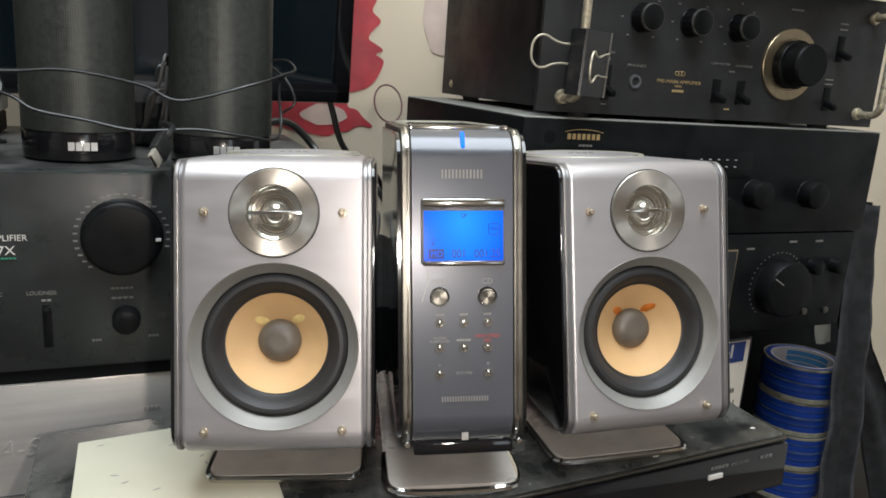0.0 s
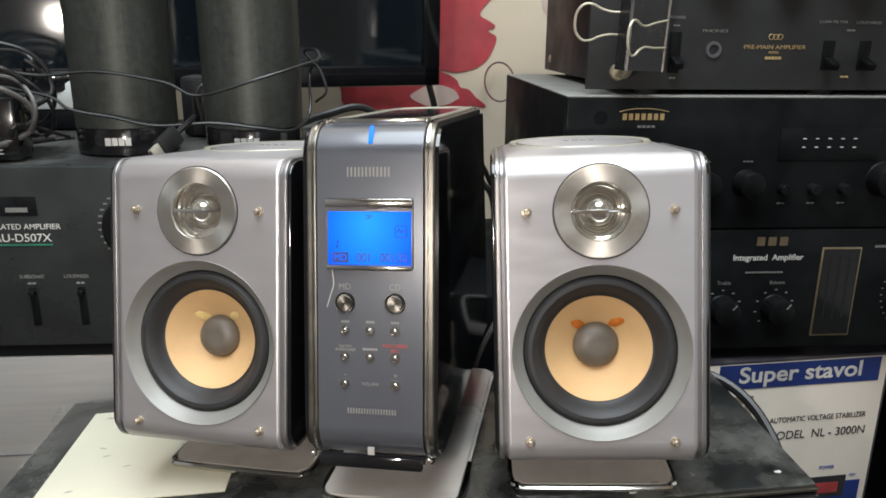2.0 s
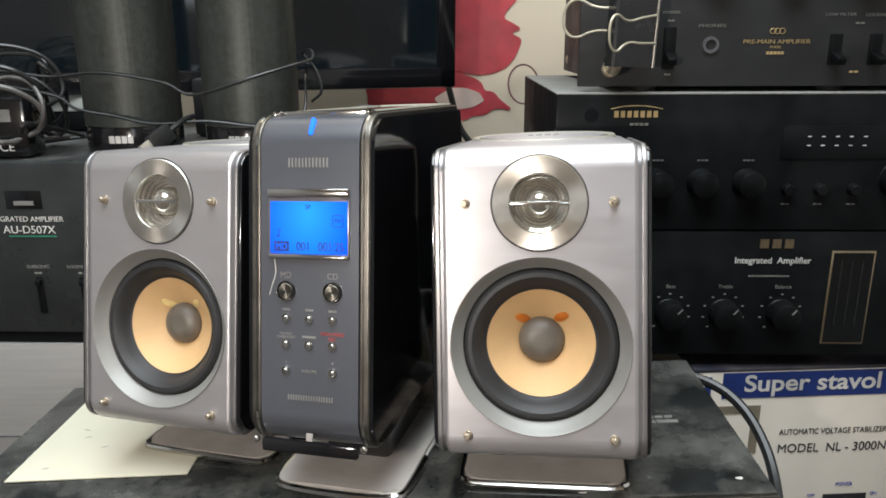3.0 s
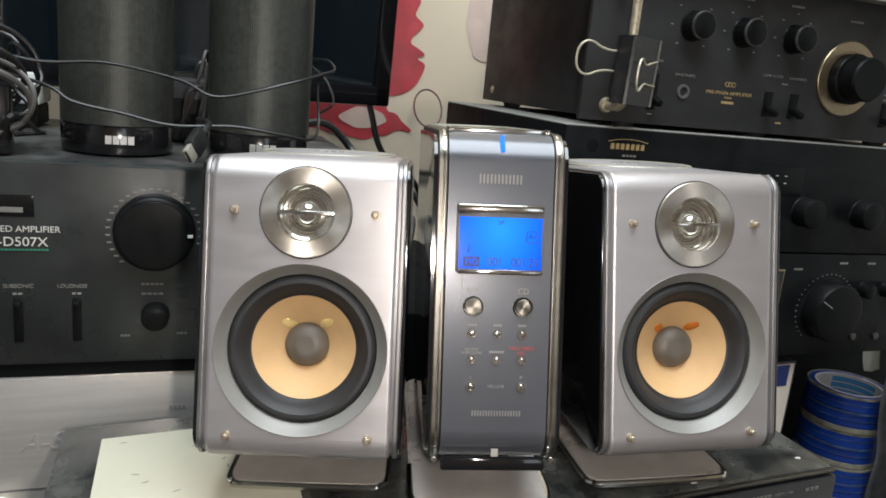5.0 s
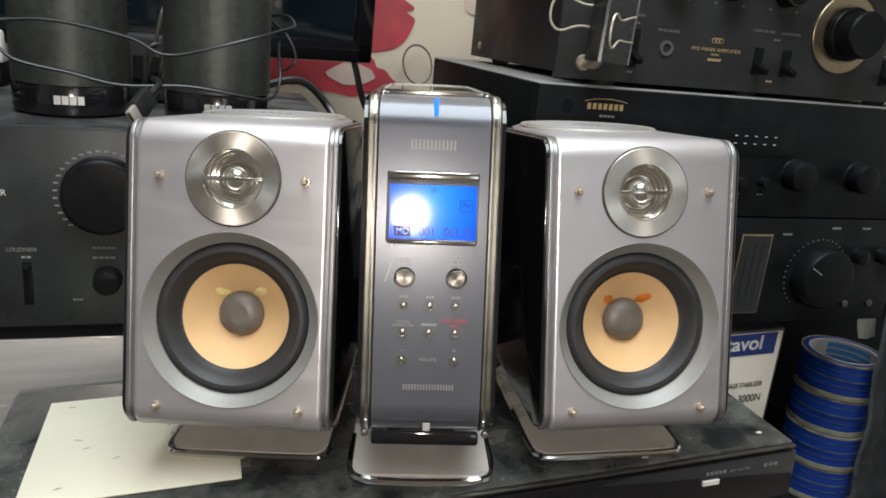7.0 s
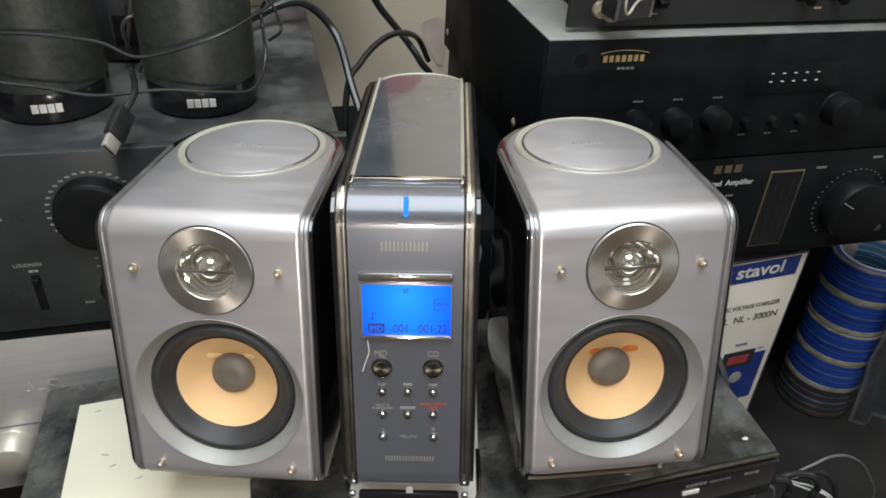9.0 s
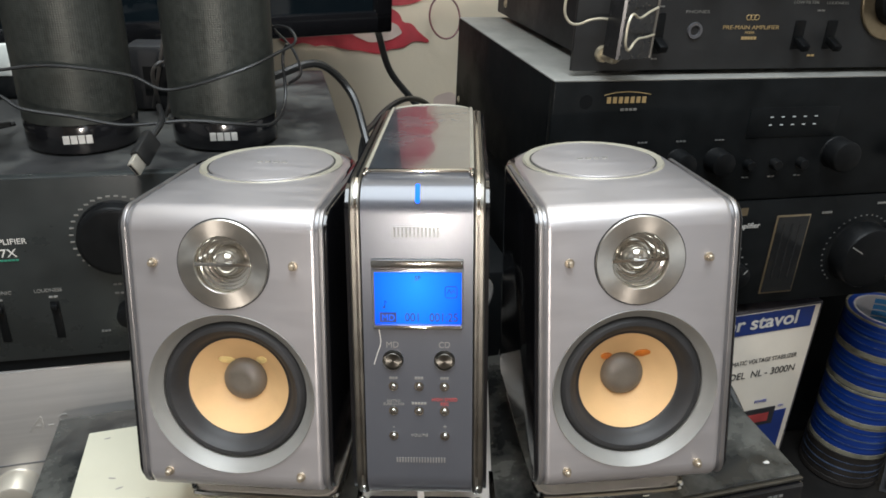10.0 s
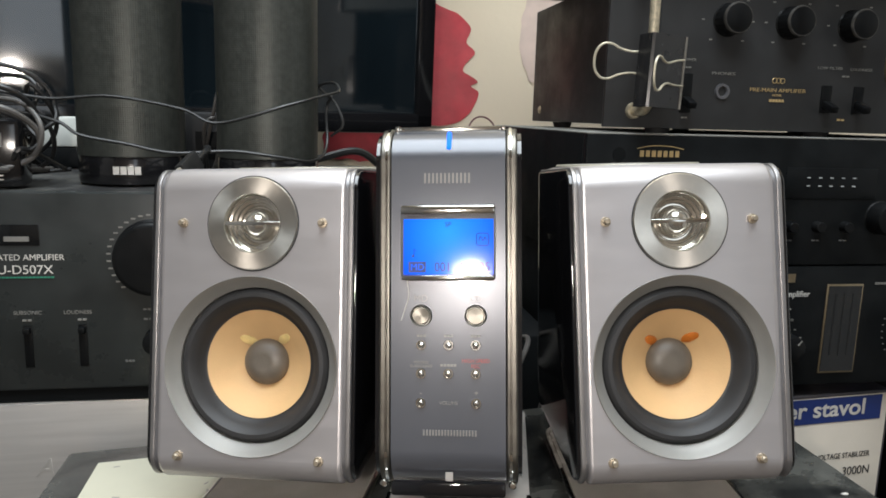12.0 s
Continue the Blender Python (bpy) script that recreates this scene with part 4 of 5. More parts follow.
for x in (0.2535, 0.2625, 0.2715):
    part("flap_line", box(x - 0.0005, x + 0.0005, -0.0022, -0.001, 0.030, 0.090), CABLE, wd)
knob("volume_knob", 0.3480, 0.0, 0.0540, 0.0330, 0.022, KNOB_BLACK, ia, "large black volume knob", pointer=-60)
for i in range(31):
    a = radians(230 - 280 * i / 30)
    part("scale_mark", box(-0.0009, 0.0009, -0.0004, 0.0002, -0.0006, 0.0006), INK_FAINT, ip, m=at(0.3480 + 0.0395 * math.cos(a), 0, 0.0540 + 0.0395 * math.sin(a)))
for x, z in ((0.300, 0.098), (0.362, 0.105), (0.402, 0.105)):
    bars("panel_lettering", x - 0.006, x + 0.006, z, z + 0.0022, 4, INK_DIM, ip, at(0, -0.0003, 0))
for x in (0.398, 0.432):
    knob("jack_socket", x, 0.0, 0.020, 0.0042, 0.002, RAIL, ia, "small metal socket")
    knob("small_knob", x, 0.0, 0.076, 0.0085, 0.012, KNOB_BLACK, ia)

# upper plain amplifier
td = thing("upper_amplifier", pose(0.330, 0.625, -0.0192 + Z0), "black amplifier with dusty top and a row of knobs", "amplifier")
H = 0.1160
part("casing", box(0.0, 0.468, 0.009, 0.333, 0.0, H, 0.0015), BLACK_METAL, td, "black sheet metal casing")
tp = part("front_panel", box(0.0008, 0.4672, 0.0, 0.010, 0.0005, H - 0.0004, 0.0012), BLACK_PANEL, td, "satin black front")
part("top_cover", box(0.0004, 0.4676, 0.0004, 0.333, H - 0.0002, H + 0.0012, 0.0005), DUST_TOP, td, "thick pale dust on the top")
for x in (0.05, 0.40):
    for y in (0.05, 0.28):
        part("foot", lathe([(0, 0), (0.014, 0), (0.014, 0.0012), (0, 0.0012)], 20), RUBBER, td, m=at(x, y, -0.0012) @ UPRIGHT @ Matrix.Rotation(math.pi, 4, "X"))
bars("maker_mark", 0.048, 0.086, 0.0972, 0.1026, 7, INK_GOLD, tp, at(0, -0.0003, 0), gap=0.35)
part("maker_line", tube([(0.046, 0, 0.1042), (0.056, 0, 0.1062), (0.067, 0, 0.1068), (0.078, 0, 0.1062), (0.089, 0, 0.1042)], 0.0004, 5, 4), INK_GOLD, tp, m=at(0, -0.0002, 0))
bars("maker_mark", 0.062, 0.078, 0.0905, 0.0925, 4, INK_DIM, tp, at(0, -0.0003, 0))
part("pale_print", lathe([(0, -0.0003), (0.006, -0.0003), (0.006, 0.0)], 20), BLACK_METAL, tp, m=at(0.030, 0, 0.099))
part("display_window", box(0.190, 0.282, -0.0010, 0.0, 0.062, 0.090, 0.0005), BLACK_PANEL, tp, "dark display window")
for i in range(5):
    for z in (0.0734, 0.0808):
        part("indicator", box(0.2106 + 0.0115 * i, 0.2136 + 0.0115 * i, -0.0016, -0.0004, z, z + 0.0009), TD_GLOW, tp)
for x in (0.088, 0.1255, 0.1640):
    knob("knob", x, 0.0, 0.0420, 0.0115, 0.016, KNOB_BLACK, td, "black knob with worn rim")
    bars("panel_lettering", x - 0.005, x + 0.005, 0.0605, 0.0618, 3, INK_FAINT, tp, at(0, -0.0003, 0))
for x in (0.1985, 0.2260, 0.2540):
    knob("button", x, 0.0, 0.0365, 0.0048, 0.008, KNOB_BLACK, td, "small black button")
    bars("panel_lettering", x - 0.004, x + 0.004, 0.0230, 0.0242, 2, INK_FAINT, tp, at(0, -0.0003, 0))
for x in (0.2900, 0.3700):
    knob("knob", x, 0.0, 0.0450, 0.0150, 0.018, KNOB_BLACK, td, "black knob with worn rim")
part("side_screw", lathe([(0, -0.0018), (0.003, -0.0012), (0.0045, 0)], 20), OLD_STEEL, td, m=at(0.0, 0.317, 0.020, 0, 0, -90))
part("side_screw", lathe([(0, -0.0018), (0.003, -0.0012), (0.0045, 0)], 20), OLD_STEEL, td, m=at(0.0, 0.06, 0.020, 0, 0, -90))

# pre-main amplifier with handles
ot = thing("handled_amplifier", pose(0.3495, 0.640, 0.1025 + Z0), "black vintage amplifier with handles and gold-rimmed volume dial", "amplifier")
H = 0.1400
part("casing", box(0.0285, 0.4170, 0.004, 0.318, 0.002, H - 0.003, 0.0015), MATT_PANEL, ot, "black sheet metal casing")
op = part("front_panel", box(0.0, 0.4455, -0.001, 0.004, 0.0, H, 0.0008), MATT_PANEL, ot, "matt black front")
for x in (0.06, 0.22, 0.385):
    for y in (0.02, 0.29):
        part("foot", lathe([(0, 0), (0.010, 0), (0.012, 0.0063), (0, 0.0063)], 20), RUBBER, ot, m=at(x, y, -0.0048) @ UPRIGHT @ Matrix.Rotation(math.pi, 4, "X"))
for x in (0.0265, 0.4190):
    h = part("handle", tube([(x, -0.002, 0.0145), (x, -0.022, 0.0145), (x, -0.030, 0.021), (x, -0.031, 0.034), (x, -0.031, 0.100), (x, -0.030, 0.113), (x, -0.022, 0.1205), (x, -0.002, 0.1205)], 0.0042, 12, 5), OLD_STEEL, ot, "tarnished steel handle")
    for z in (0.0145, 0.1205):
        part("handle_collar", lathe([(0, -0.004), (0.0062, -0.004), (0.0072, -0.002), (0.0072, 0)], 24), OLD_STEEL, h, m=at(x, -0.001, z))
for x in (0.1085, 0.1680, 0.2290):
    knob("tone_knob", x, -0.001, 0.0945, 0.0135, 0.018, KNOB_BLACK, ot, "black knob with worn edge", ribs=1)
    part("worn_rim", lathe([(0.0118, -0.0191), (0.0126, -0.0190), (0.0134, -0.0172)], 32), RIM_WORN, ot, "dusty worn rim", m=at(x, 0, 0.0945))
    bars("panel_lettering", x - 0.010, x + 0.006, 0.1245, 0.1265, 5, INK_DIM, op, at(0, -0.0013, 0))
    for i in range(7):
        a = radians(230 - 280 * i / 6)
        part("scale_mark", box(-0.0013, 0.0013, -0.0004, 0.0002, -0.0006, 0.0006), INK_DIM, op, m=at(x + 0.0235 * math.cos(a), -0.001, 0.0955 + 0.0235 * math.sin(a)))
dl = part("volume_dial", lathe([(0.0380, 0.0), (0.0380, -0.0022), (0.0372, -0.0030), (0.0275, -0.0030), (0.0270, -0.0022), (0.0, -0.0022)], 64), GOLD_DIAL, ot, "gold rimmed dial", m=at(0.3050, -0.001, 0.0625))
part("volume_knob", lathe([(0.0255, -0.002), (0.0255, -0.012), (0.0245, -0.013), (0.0222, -0.013), (0.0220, -0.030), (0.0205, -0.032), (0, -0.032)], 48), KNOB_BLACK, dl, "stepped black knob", m=at(0.3050, -0.001, 0.0625))
bars("panel_lettering", 0.296, 0.314, 0.1185, 0.1202, 4, INK_DIM, op, at(0, -0.0013, 0))
words("panel_lettering", "PHONES", 0.0036, INK_DIM, op, at(0.1085, -0.0015, 0.0478), align="CENTER", width=0.022)
part("jack_socket", lathe([(0.0070, 0), (0.0066, -0.002), (0.0045, -0.002), (0.0040, 0.0), (0.0, 0.002)], 28), GREY_BAND, ot, "metal headphone socket", m=at(0.1085, -0.001, 0.0335))
part("maker_mark", join(*[tube([(0.1735 + 0.0038 * i + 0.0024 * math.cos(a * 0.628), 0, 0.0455 + 0.0022 * math.sin(a * 0.628)) for a in range(11)], 0.0004, 5, 1) for i in range(3)]), INK_GOLD, op, m=at(-0.0150, -0.0014, -0.0010))
words("panel_lettering", "PRE-MAIN AMPLIFIER", 0.0048, INK_GOLD, op, at(0.1625, -0.0015, 0.0345), align="CENTER", width=0.055)
words("panel_lettering", "MODEL", 0.0028, INK_GOLD, op, at(0.1620, -0.0015, 0.0308), align="CENTER")
bars("model_mark", 0.1545, 0.1695, 0.0258, 0.0282, 5, INK_GOLD, op, at(0, -0.0014, 0))
words("panel_lettering", "LOW FILTER", 0.0034, INK_DIM, op, at(0.2120, -0.0015, 0.0562), align="CENTER", width=0.025)
words("panel_lettering", "LOUDNESS", 0.0034, INK_DIM, op, at(0.2435, -0.0015, 0.0558), align="CENTER", width=0.022)
bars("panel_lettering", 0.2245, 0.2325, 0.0498, 0.0512, 2, INK_DIM, op, at(0, -0.0013, 0))
bars("panel_lettering", 0.2245, 0.2325, 0.0108, 0.0124, 2, INK_GOLD, op, at(0, -0.0013, 0))


def toggle(x, z0, z1, parent):
    sw = part("lever_slot", box(x - 0.0052, x + 0.0052, -0.0022, 0.0, z0, z1, 0.0008), KNOB_BLACK, parent, "dark switch slot")
    part("lever", box(-0.0038, 0.0038, -0.016, 0.0, -0.003, 0.003, 0.001), KNOB_BLACK, sw, m=at(x, -0.001, z0 + (z1 - z0) * 0.35, 22, 0, 0))


toggle(0.2110, 0.0170, 0.0420, ot)
toggle(0.2435, 0.0170, 0.0420, ot)
toggle(0.0745, 0.0140, 0.0480, ot)
toggle(0.3760, 0.0700, 0.0980, ot)
toggle(0.3680, 0.0160, 0.0420, ot)
words("panel_lettering", "POWER", 0.0034, INK_DIM, op, at(0.0745, -0.0015, 0.0585), align="CENTER", width=0.014)
bars("panel_lettering", 0.0715, 0.0775, 0.0525, 0.0538, 2, INK_DIM, op, at(0, -0.0013, 0))
bars("panel_lettering", 0.0715, 0.0775, 0.0092, 0.0105, 2, INK_DIM, op, at(0, -0.0013, 0))
for x, z in ((0.376, 0.110), (0.376, 0.104), (0.368, 0.0495), (0.368, 0.0445)):
    bars("panel_lettering", x - 0.006, x + 0.006, z, z + 0.0015, 4, INK_DIM, op, at(0, -0.0013, 0))
part("side_screw", lathe([(0, -0.0022), (0.003, -0.0016), (0.005, 0)], 20), OLD_STEEL, ot, m=at(0.0285, 0.286, 0.0160, 0, 0, -90))

# silver amplifier on top of the stack
ts = thing("top_silver_amplifier", pose(0.334, 0.622, 0.2445 + Z0), "worn silver amplifier with pale knobs on top of the stack", "amplifier")
part("casing", box(0.0, 0.440, 0.008, 0.275, 0.0, 0.130, 0.003), WHITE_CARD, ts, "pale metal casing")
tf = part("front_panel", box(-0.003, 0.443, 0.0, 0.009, -0.002, 0.134, 0.0015), AMP_SILVER, ts, "satin silver front")
for x in (0.185, 0.230, 0.275):
    knob("knob", x, 0.0, 0.016, 0.0135, 0.020, CREAM_KNOB, ts, "pale metal knob")
part("dark_window", box(0.276, 0.334, -0.0016, 0.0, 0.002, 0.058, 0.0006), SCREEN, ts, "dark window")
knob("knob", 0.318, -0.002, 0.030, 0.0260, 0.030, CREAM_KNOB, ts, "large pale metal knob")
for x in (0.04, 0.40):
    for y in (0.04, 0.24):
        part("foot", lathe([(0, 0), (0.012, 0), (0.012, 0.0022), (0, 0.0022)], 20), RUBBER, ts, m=at(x, y, -0.0022) @ UPRIGHT @ Matrix.Rotation(math.pi, 4, "X"))

# binder clip on the handle
bc = thing("binder_clip", pose(0.3865, 0.6115, 0.1490 + Z0, 0, 2, 5), "dark steel binder clip with bare wire arms on the handle", "clip")
bm = bmesh.new()
prof = [(0.0190, -0.0016), (-0.0150, -0.0118), (-0.0172, -0.0105), (-0.0172, 0.0105), (-0.0150, 0.0118), (0.0190, 0.0016), (0.0190, 0.0004), (-0.0150, 0.0104), (-0.0162, 0.0098), (-0.0162, -0.0098), (-0.0150, -0.0104), (0.0190, -0.0004)]
a = [bm.verts.new((x, y, -0.0295)) for x, y in prof]
b = [bm.verts.new((x, y, 0.0295)) for x, y in prof]
for i in range(len(prof)):
    j = (i + 1) % len(prof)
    bm.faces.new((a[i], a[j], b[j], b[i]))
bm.faces.new(a), bm.faces.new(b)
part("clip_body", bm, CLIP_STEEL, bc, "dark spring steel body")
for y in (-0.0016, 0.0016):
    part("clip_lip", tube([(0.0192, y, -0.0295), (0.0192, y, 0.0295)], 0.0013, 8, 1), CLIP_LIP, bc, "worn bright lip")
arm = [(0.0, 0.0, 0.0118), (-0.020, 0.0, 0.0105), (-0.034, 0.0, 0.0088), (-0.043, 0.0, 0.0105), (-0.050, 0.0, 0.0142), (-0.056, 0.0, 0.0140), (-0.0605, 0.0, 0.0085), (-0.0618, 0.0, 0.0), (-0.0605, 0.0, -0.0085), (-0.056, 0.0, -0.0140), (-0.050, 0.0, -0.0142), (-0.043, 0.0, -0.0105), (-0.034, 0.0, -0.0088), (-0.020, 0.0, -0.0105), (0.0, 0.0, -0.0118)]
part("wire_arm", tube(arm, 0.0010, 8, 5), WIRE, bc, "bare wire arm", m=at(0.0190, 0.0030, 0.0070, 0, 0, -16) @ Matrix.Diagonal((1.17, 1, 1, 1)))
part("wire_arm", tube(arm, 0.0010, 8, 5), WIRE, bc, "bare wire arm", m=at(0.0180, -0.0040, 0.0000, 0, -5, 37) @ Matrix.Diagonal((0.95, 1, 0.9, 1)))

# ---- stack of blue tape rolls ----
def tape_roll(i, tape, edge, label):
    tr = thing("tape_roll", pose(0.835 + 0.0012 * (i % 2), 0.705 - 0.001 * (i % 3), 0.002 + 0.0488 * i, 0, 0, 23 * i), label, "tape roll", "stack of tape rolls")
    up = Matrix.Rotation(radians(90), 4, "X")
    part("tape", lathe([(0.0412, 0.0), (0.0488, 0.0), (0.0500, 0.0015), (0.0500, 0.0465), (0.0488, 0.048), (0.0412, 0.048)], 56, closed=True), tape, tr, "glossy tape", m=up)
    for z, h in ((0.0006, 0.0062), (0.0456, 0.0026)):
        part("edge_band", lathe([(0.0415, z - 0.0004), (0.0498, z - 0.0004), (0.0504, z), (0.0504, z + h), (0.0498, z + h + 0.0004), (0.0415, z + 0.0006)], 56, closed=True), edge, tr, "dusty edge", m=up)
    for z, h in ((0.0165, 0.0012), (0.0255, 0.0028), (0.0372, 0.0014)):
        part("tape_band", lathe([(0.0496, z), (0.0502, z + 0.0003), (0.0502, z + h - 0.0003), (0.0496, z + h)], 48), TAPE_STREAK, tr, "pale band in the tape", m=up)
    core = part("core", lathe([(0.0385, 0.0), (0.0411, 0.0), (0.0411, 0.0482), (0.0385, 0.0482)], 48, closed=True), TAPE_CORE, tr, "pale card core", m=up)
    # printed stripes on the inner wall of the core
    for k in range(5):
        bm = bmesh.new()
        arc = [(0.0382 * math.cos(radians(d - 23 * i)), 0.0382 * math.sin(radians(d - 23 * i))) for d in range(-15, 79, 8)]
        lo, hi = [bm.verts.new((x, y, 0.003 + 0.0086 * k)) for x, y in arc], [bm.verts.new((x, y, 0.0098 + 0.0086 * k)) for x, y in arc]
        for j in range(len(arc) - 1):
            bm.faces.new((lo[j], lo[j + 1], hi[j + 1], hi[j]))
        part("core_print", bm, TAPE_PRINT, core, "blue printed stripe")
    return tr


tape_roll(0, TAPE_DARK, TAPE_DARK, "dark dusty tape roll at the foot of a stack")
for i in range(1, 5):
    tape_roll(i, TAPE_BLUE, TAPE_EDGE, "clear blue adhesive tape roll in a dusty stack")


# made-up dark block, put in so the void behind the rolls stays dark
sb = thing("backing_block", pose(0.70, 0.775, 0), "dark block added to darken the space behind the tape rolls", "box")
part("box_body", box(0.0, 0.30, 0.0, 0.22, 0.002, 0.270, 0.004), BLACK_METAL, sb)
part("box_lid", box(-0.003, 0.303, -0.003, 0.223, 0.270, 0.322, 0.004), BLACK_METAL, sb)


# ---- straps and paper beside the stack ----
def strap(name, rows, y, seed, label):
    """A hanging cloth strap: rows of height, one edge and the other, from the foot up."""
    bm = bmesh.new()
    n = 12
    g = []
    for j in range((len(rows) - 1) * 10 + 1):
        k, u = min(j // 10, len(rows) - 2), (j - 10 * min(j // 10, len(rows) - 2)) / 10
        z, a, b = [p + (q - p) * u for p, q in zip(rows[k], rows[k + 1])]
        line = []
        for i in range(n + 1):
            v = i / n
            fold = 0.006 * math.sin(v * 8 + seed + 5 * z) + 0.006 * noise.noise((v * 3 + seed, z * 14, 1))
            line.append(bm.verts.new((a + (b - a) * v + 0.002 * noise.noise((seed, z * 30, v)), y + fold, z)))
        g.append(line)
    for p, q in zip(g, g[1:]):
        for i in range(n):
            bm.faces.new((p[i], p[i + 1], q[i + 1], q[i]))
    bmesh.ops.solidify(bm, geom=bm.faces[:], thickness=0.0022)
    top = thing(name, Matrix.Identity(4), label, "strap")
    part("webbing", bm, FABRIC, top, sharp=70)
    return top


strap("hanging_strap", [(0.003, 0.850, 0.905), (0.10, 0.838, 0.893), (0.27, 0.815, 0.868), (0.38, 0.799, 0.850), (0.47, 0.790, 0.836)], 0.640, 2.0, "dark grey cloth strap hanging beside the amplifier stack")
strap("hanging_strap", [(0.003, 0.985, 1.060), (0.10, 0.945, 1.015), (0.20, 0.895, 0.960), (0.27, 0.855, 0.905), (0.38, 0.815, 0.858), (0.47, 0.806, 0.846)], 0.662, 7.0, "dark grey cloth strap slanting behind another strap")
bm = bmesh.new()
g = []
for j in range(9):
    v = j / 8
    w = 0.010 + 0.010 * v - 0.006 * v * v
    g.append([bm.verts.new((0.812 + 0.014 * v + (i / 4 - 0.5) * 2 * w, 0.668 + 0.003 * math.sin(i * 1.3 + 3 * v), 0.332 - 0.052 * v + 0.004 * noise.noise((i, v * 3, 2)))) for i in range(5)])
for p, q in zip(g, g[1:]):
    for i in range(4):
        bm.faces.new((p[i], p[i + 1], q[i + 1], q[i]))
bmesh.ops.solidify(bm, geom=bm.faces[:], thickness=0.0006)
tagged(part("paper_scrap", bm, WHITE_CARD), "crumpled white paper scrap caught beside the amplifier", "paper")

# ---- wall decal: red flower ----
def decal(name, outline, mat, label, m, lobes=0.0, seed=0):
    bm = bmesh.new()
    pts = []
    n = len(outline)
    for i in range(n):
        o, a, b, c = [Vector(outline[(i + k) % n]) for k in (-1, 0, 1, 2)]
        for k in range(8):
            u = k / 8
            p = 0.5 * (2 * a + (b - o) * u + (2 * o - 5 * a + 4 * b - c) * u * u + (3 * a - o - 3 * b + c) * u ** 3)
            p += Vector((noise.noise((p.x * 55, p.y * 55, seed)), noise.noise((p.x * 55, p.y * 55, seed + 9)))) * lobes
            pts.append(p)
    vs = [bm.verts.new((p.x, 0, p.y)) for p in pts]
    edges = [bm.edges.new((vs[i], vs[i - 1])) for i in range(len(vs))]
    bmesh.ops.triangle_fill(bm, edges=edges, use_beauty=True, normal=(0, -1, 0))
    return tagged(part(name, bm, mat, None, m=m), label, "decal")


WM = at(0, 1.0838, Z0)
decal("flower_decal", [(0.10, 0.262), (0.245, 0.264), (0.276, 0.258), (0.304, 0.246), (0.319, 0.230), (0.314, 0.211), (0.326, 0.196), (0.309, 0.173), (0.331, 0.158), (0.322, 0.150), (0.333, 0.142), (0.328, 0.124), (0.320, 0.112), (0.305, 0.100), (0.278, 0.093), (0.240, 0.098), (0.10, 0.10)], RED_DECAL, "large red flower petal decal with ragged edge", WM, 0.0014, 1)
decal("brush_decal", [(0.12, 0.085), (0.20, 0.086), (0.246, 0.098), (0.272, 0.084), (0.300, 0.063), (0.320, 0.048), (0.297, 0.042), (0.272, 0.036), (0.244, 0.030), (0.18, 0.040), (0.12, 0.050)], RED_DECAL, "faded red brush stroke decal", WM, 0.005, 4)
decal("pale_petal_decal", [(0.212, 0.060), (0.236, 0.076), (0.258, 0.074), (0.284, 0.058), (0.262, 0.050), (0.234, 0.046)], PINK_DECAL, "pale inside of a brush stroke decal", at(0, 1.0830, Z0), 0.004, 15)
decal("pink_decal", [(0.41, 0.40), (0.47, 0.40), (0.47, 0.20), (0.425, 0.155), (0.400, 0.178), (0.390, 0.225), (0.398, 0.270)], PINK_DECAL, "faint pink petal decal", WM, 0.005, 7)
decal("red_dab_decal", [(0.329, -0.036), (0.345, -0.028), (0.362, -0.033), (0.366, -0.060), (0.362, -0.092), (0.350, -0.086), (0.340, -0.075), (0.334, -0.055)], PINK_DECAL, "small faded red dab decal", WM, 0.005, 12)
lp = [(0.336 + 0.0210 * math.cos(a * 0.5236), 1.060 + 0.012 * math.sin(a * 0.5236), 0.082 + Z0 + 0.026 * math.sin(a * 0.5236)) for a in range(13)]
tagged(part("wire_loop", tube(lp, 0.0013, 8, 4), material("dark_red_wire", (0.14, 0.05, 0.05), 0.4)), "dark red wire loop against the wall", "wire")

# ---- cables ----
cable("speaker_cable", [(-0.22, 0.60, 0.112), (-0.15, 0.60, 0.110), (-0.092, 0.618, 0.098), (-0.071, 0.614, 0.087), (-0.038, 0.612, 0.081), (-0.004, 0.608, 0.075), (0.04, 0.608, 0.077), (0.075, 0.610, 0.073), (0.101, 0.620, 0.070), (0.112, 0.655, 0.080), (0.112, 0.668, 0.110), (0.116, 0.662, 0.122)], 0.0013, CABLE, "thin black speaker cable draped across the desktop speakers")
cable("speaker_cable", [(-0.21, 0.61, 0.108), (-0.14, 0.612, 0.118), (-0.092, 0.618, 0.113), (-0.049, 0.6185, 0.116), (0.001, 0.621, 0.108), (0.029, 0.616, 0.098), (0.079, 0.612, 0.112), (0.108, 0.632, 0.121), (0.122, 0.650, 0.126), (0.118, 0.668, 0.133), (0.106, 0.690, 0.130), (0.120, 0.676, 0.116), (0.126, 0.668, 0.098), (0.116, 0.672, 0.088)], 0.0012, CABLE, "thin black speaker cable looped round a desktop speaker")
cable("power_cable", [(0.08, 0.80, 0.052), (0.11, 0.83, 0.060), (0.152, 0.85, 0.066), (0.185, 0.85, 0.036), (0.195, 0.80, 0.0), (0.205, 0.76, -0.06), (0.21, 0.75, -0.25)], 0.0042, CABLE, "thick black power cable arching behind the amplifier")
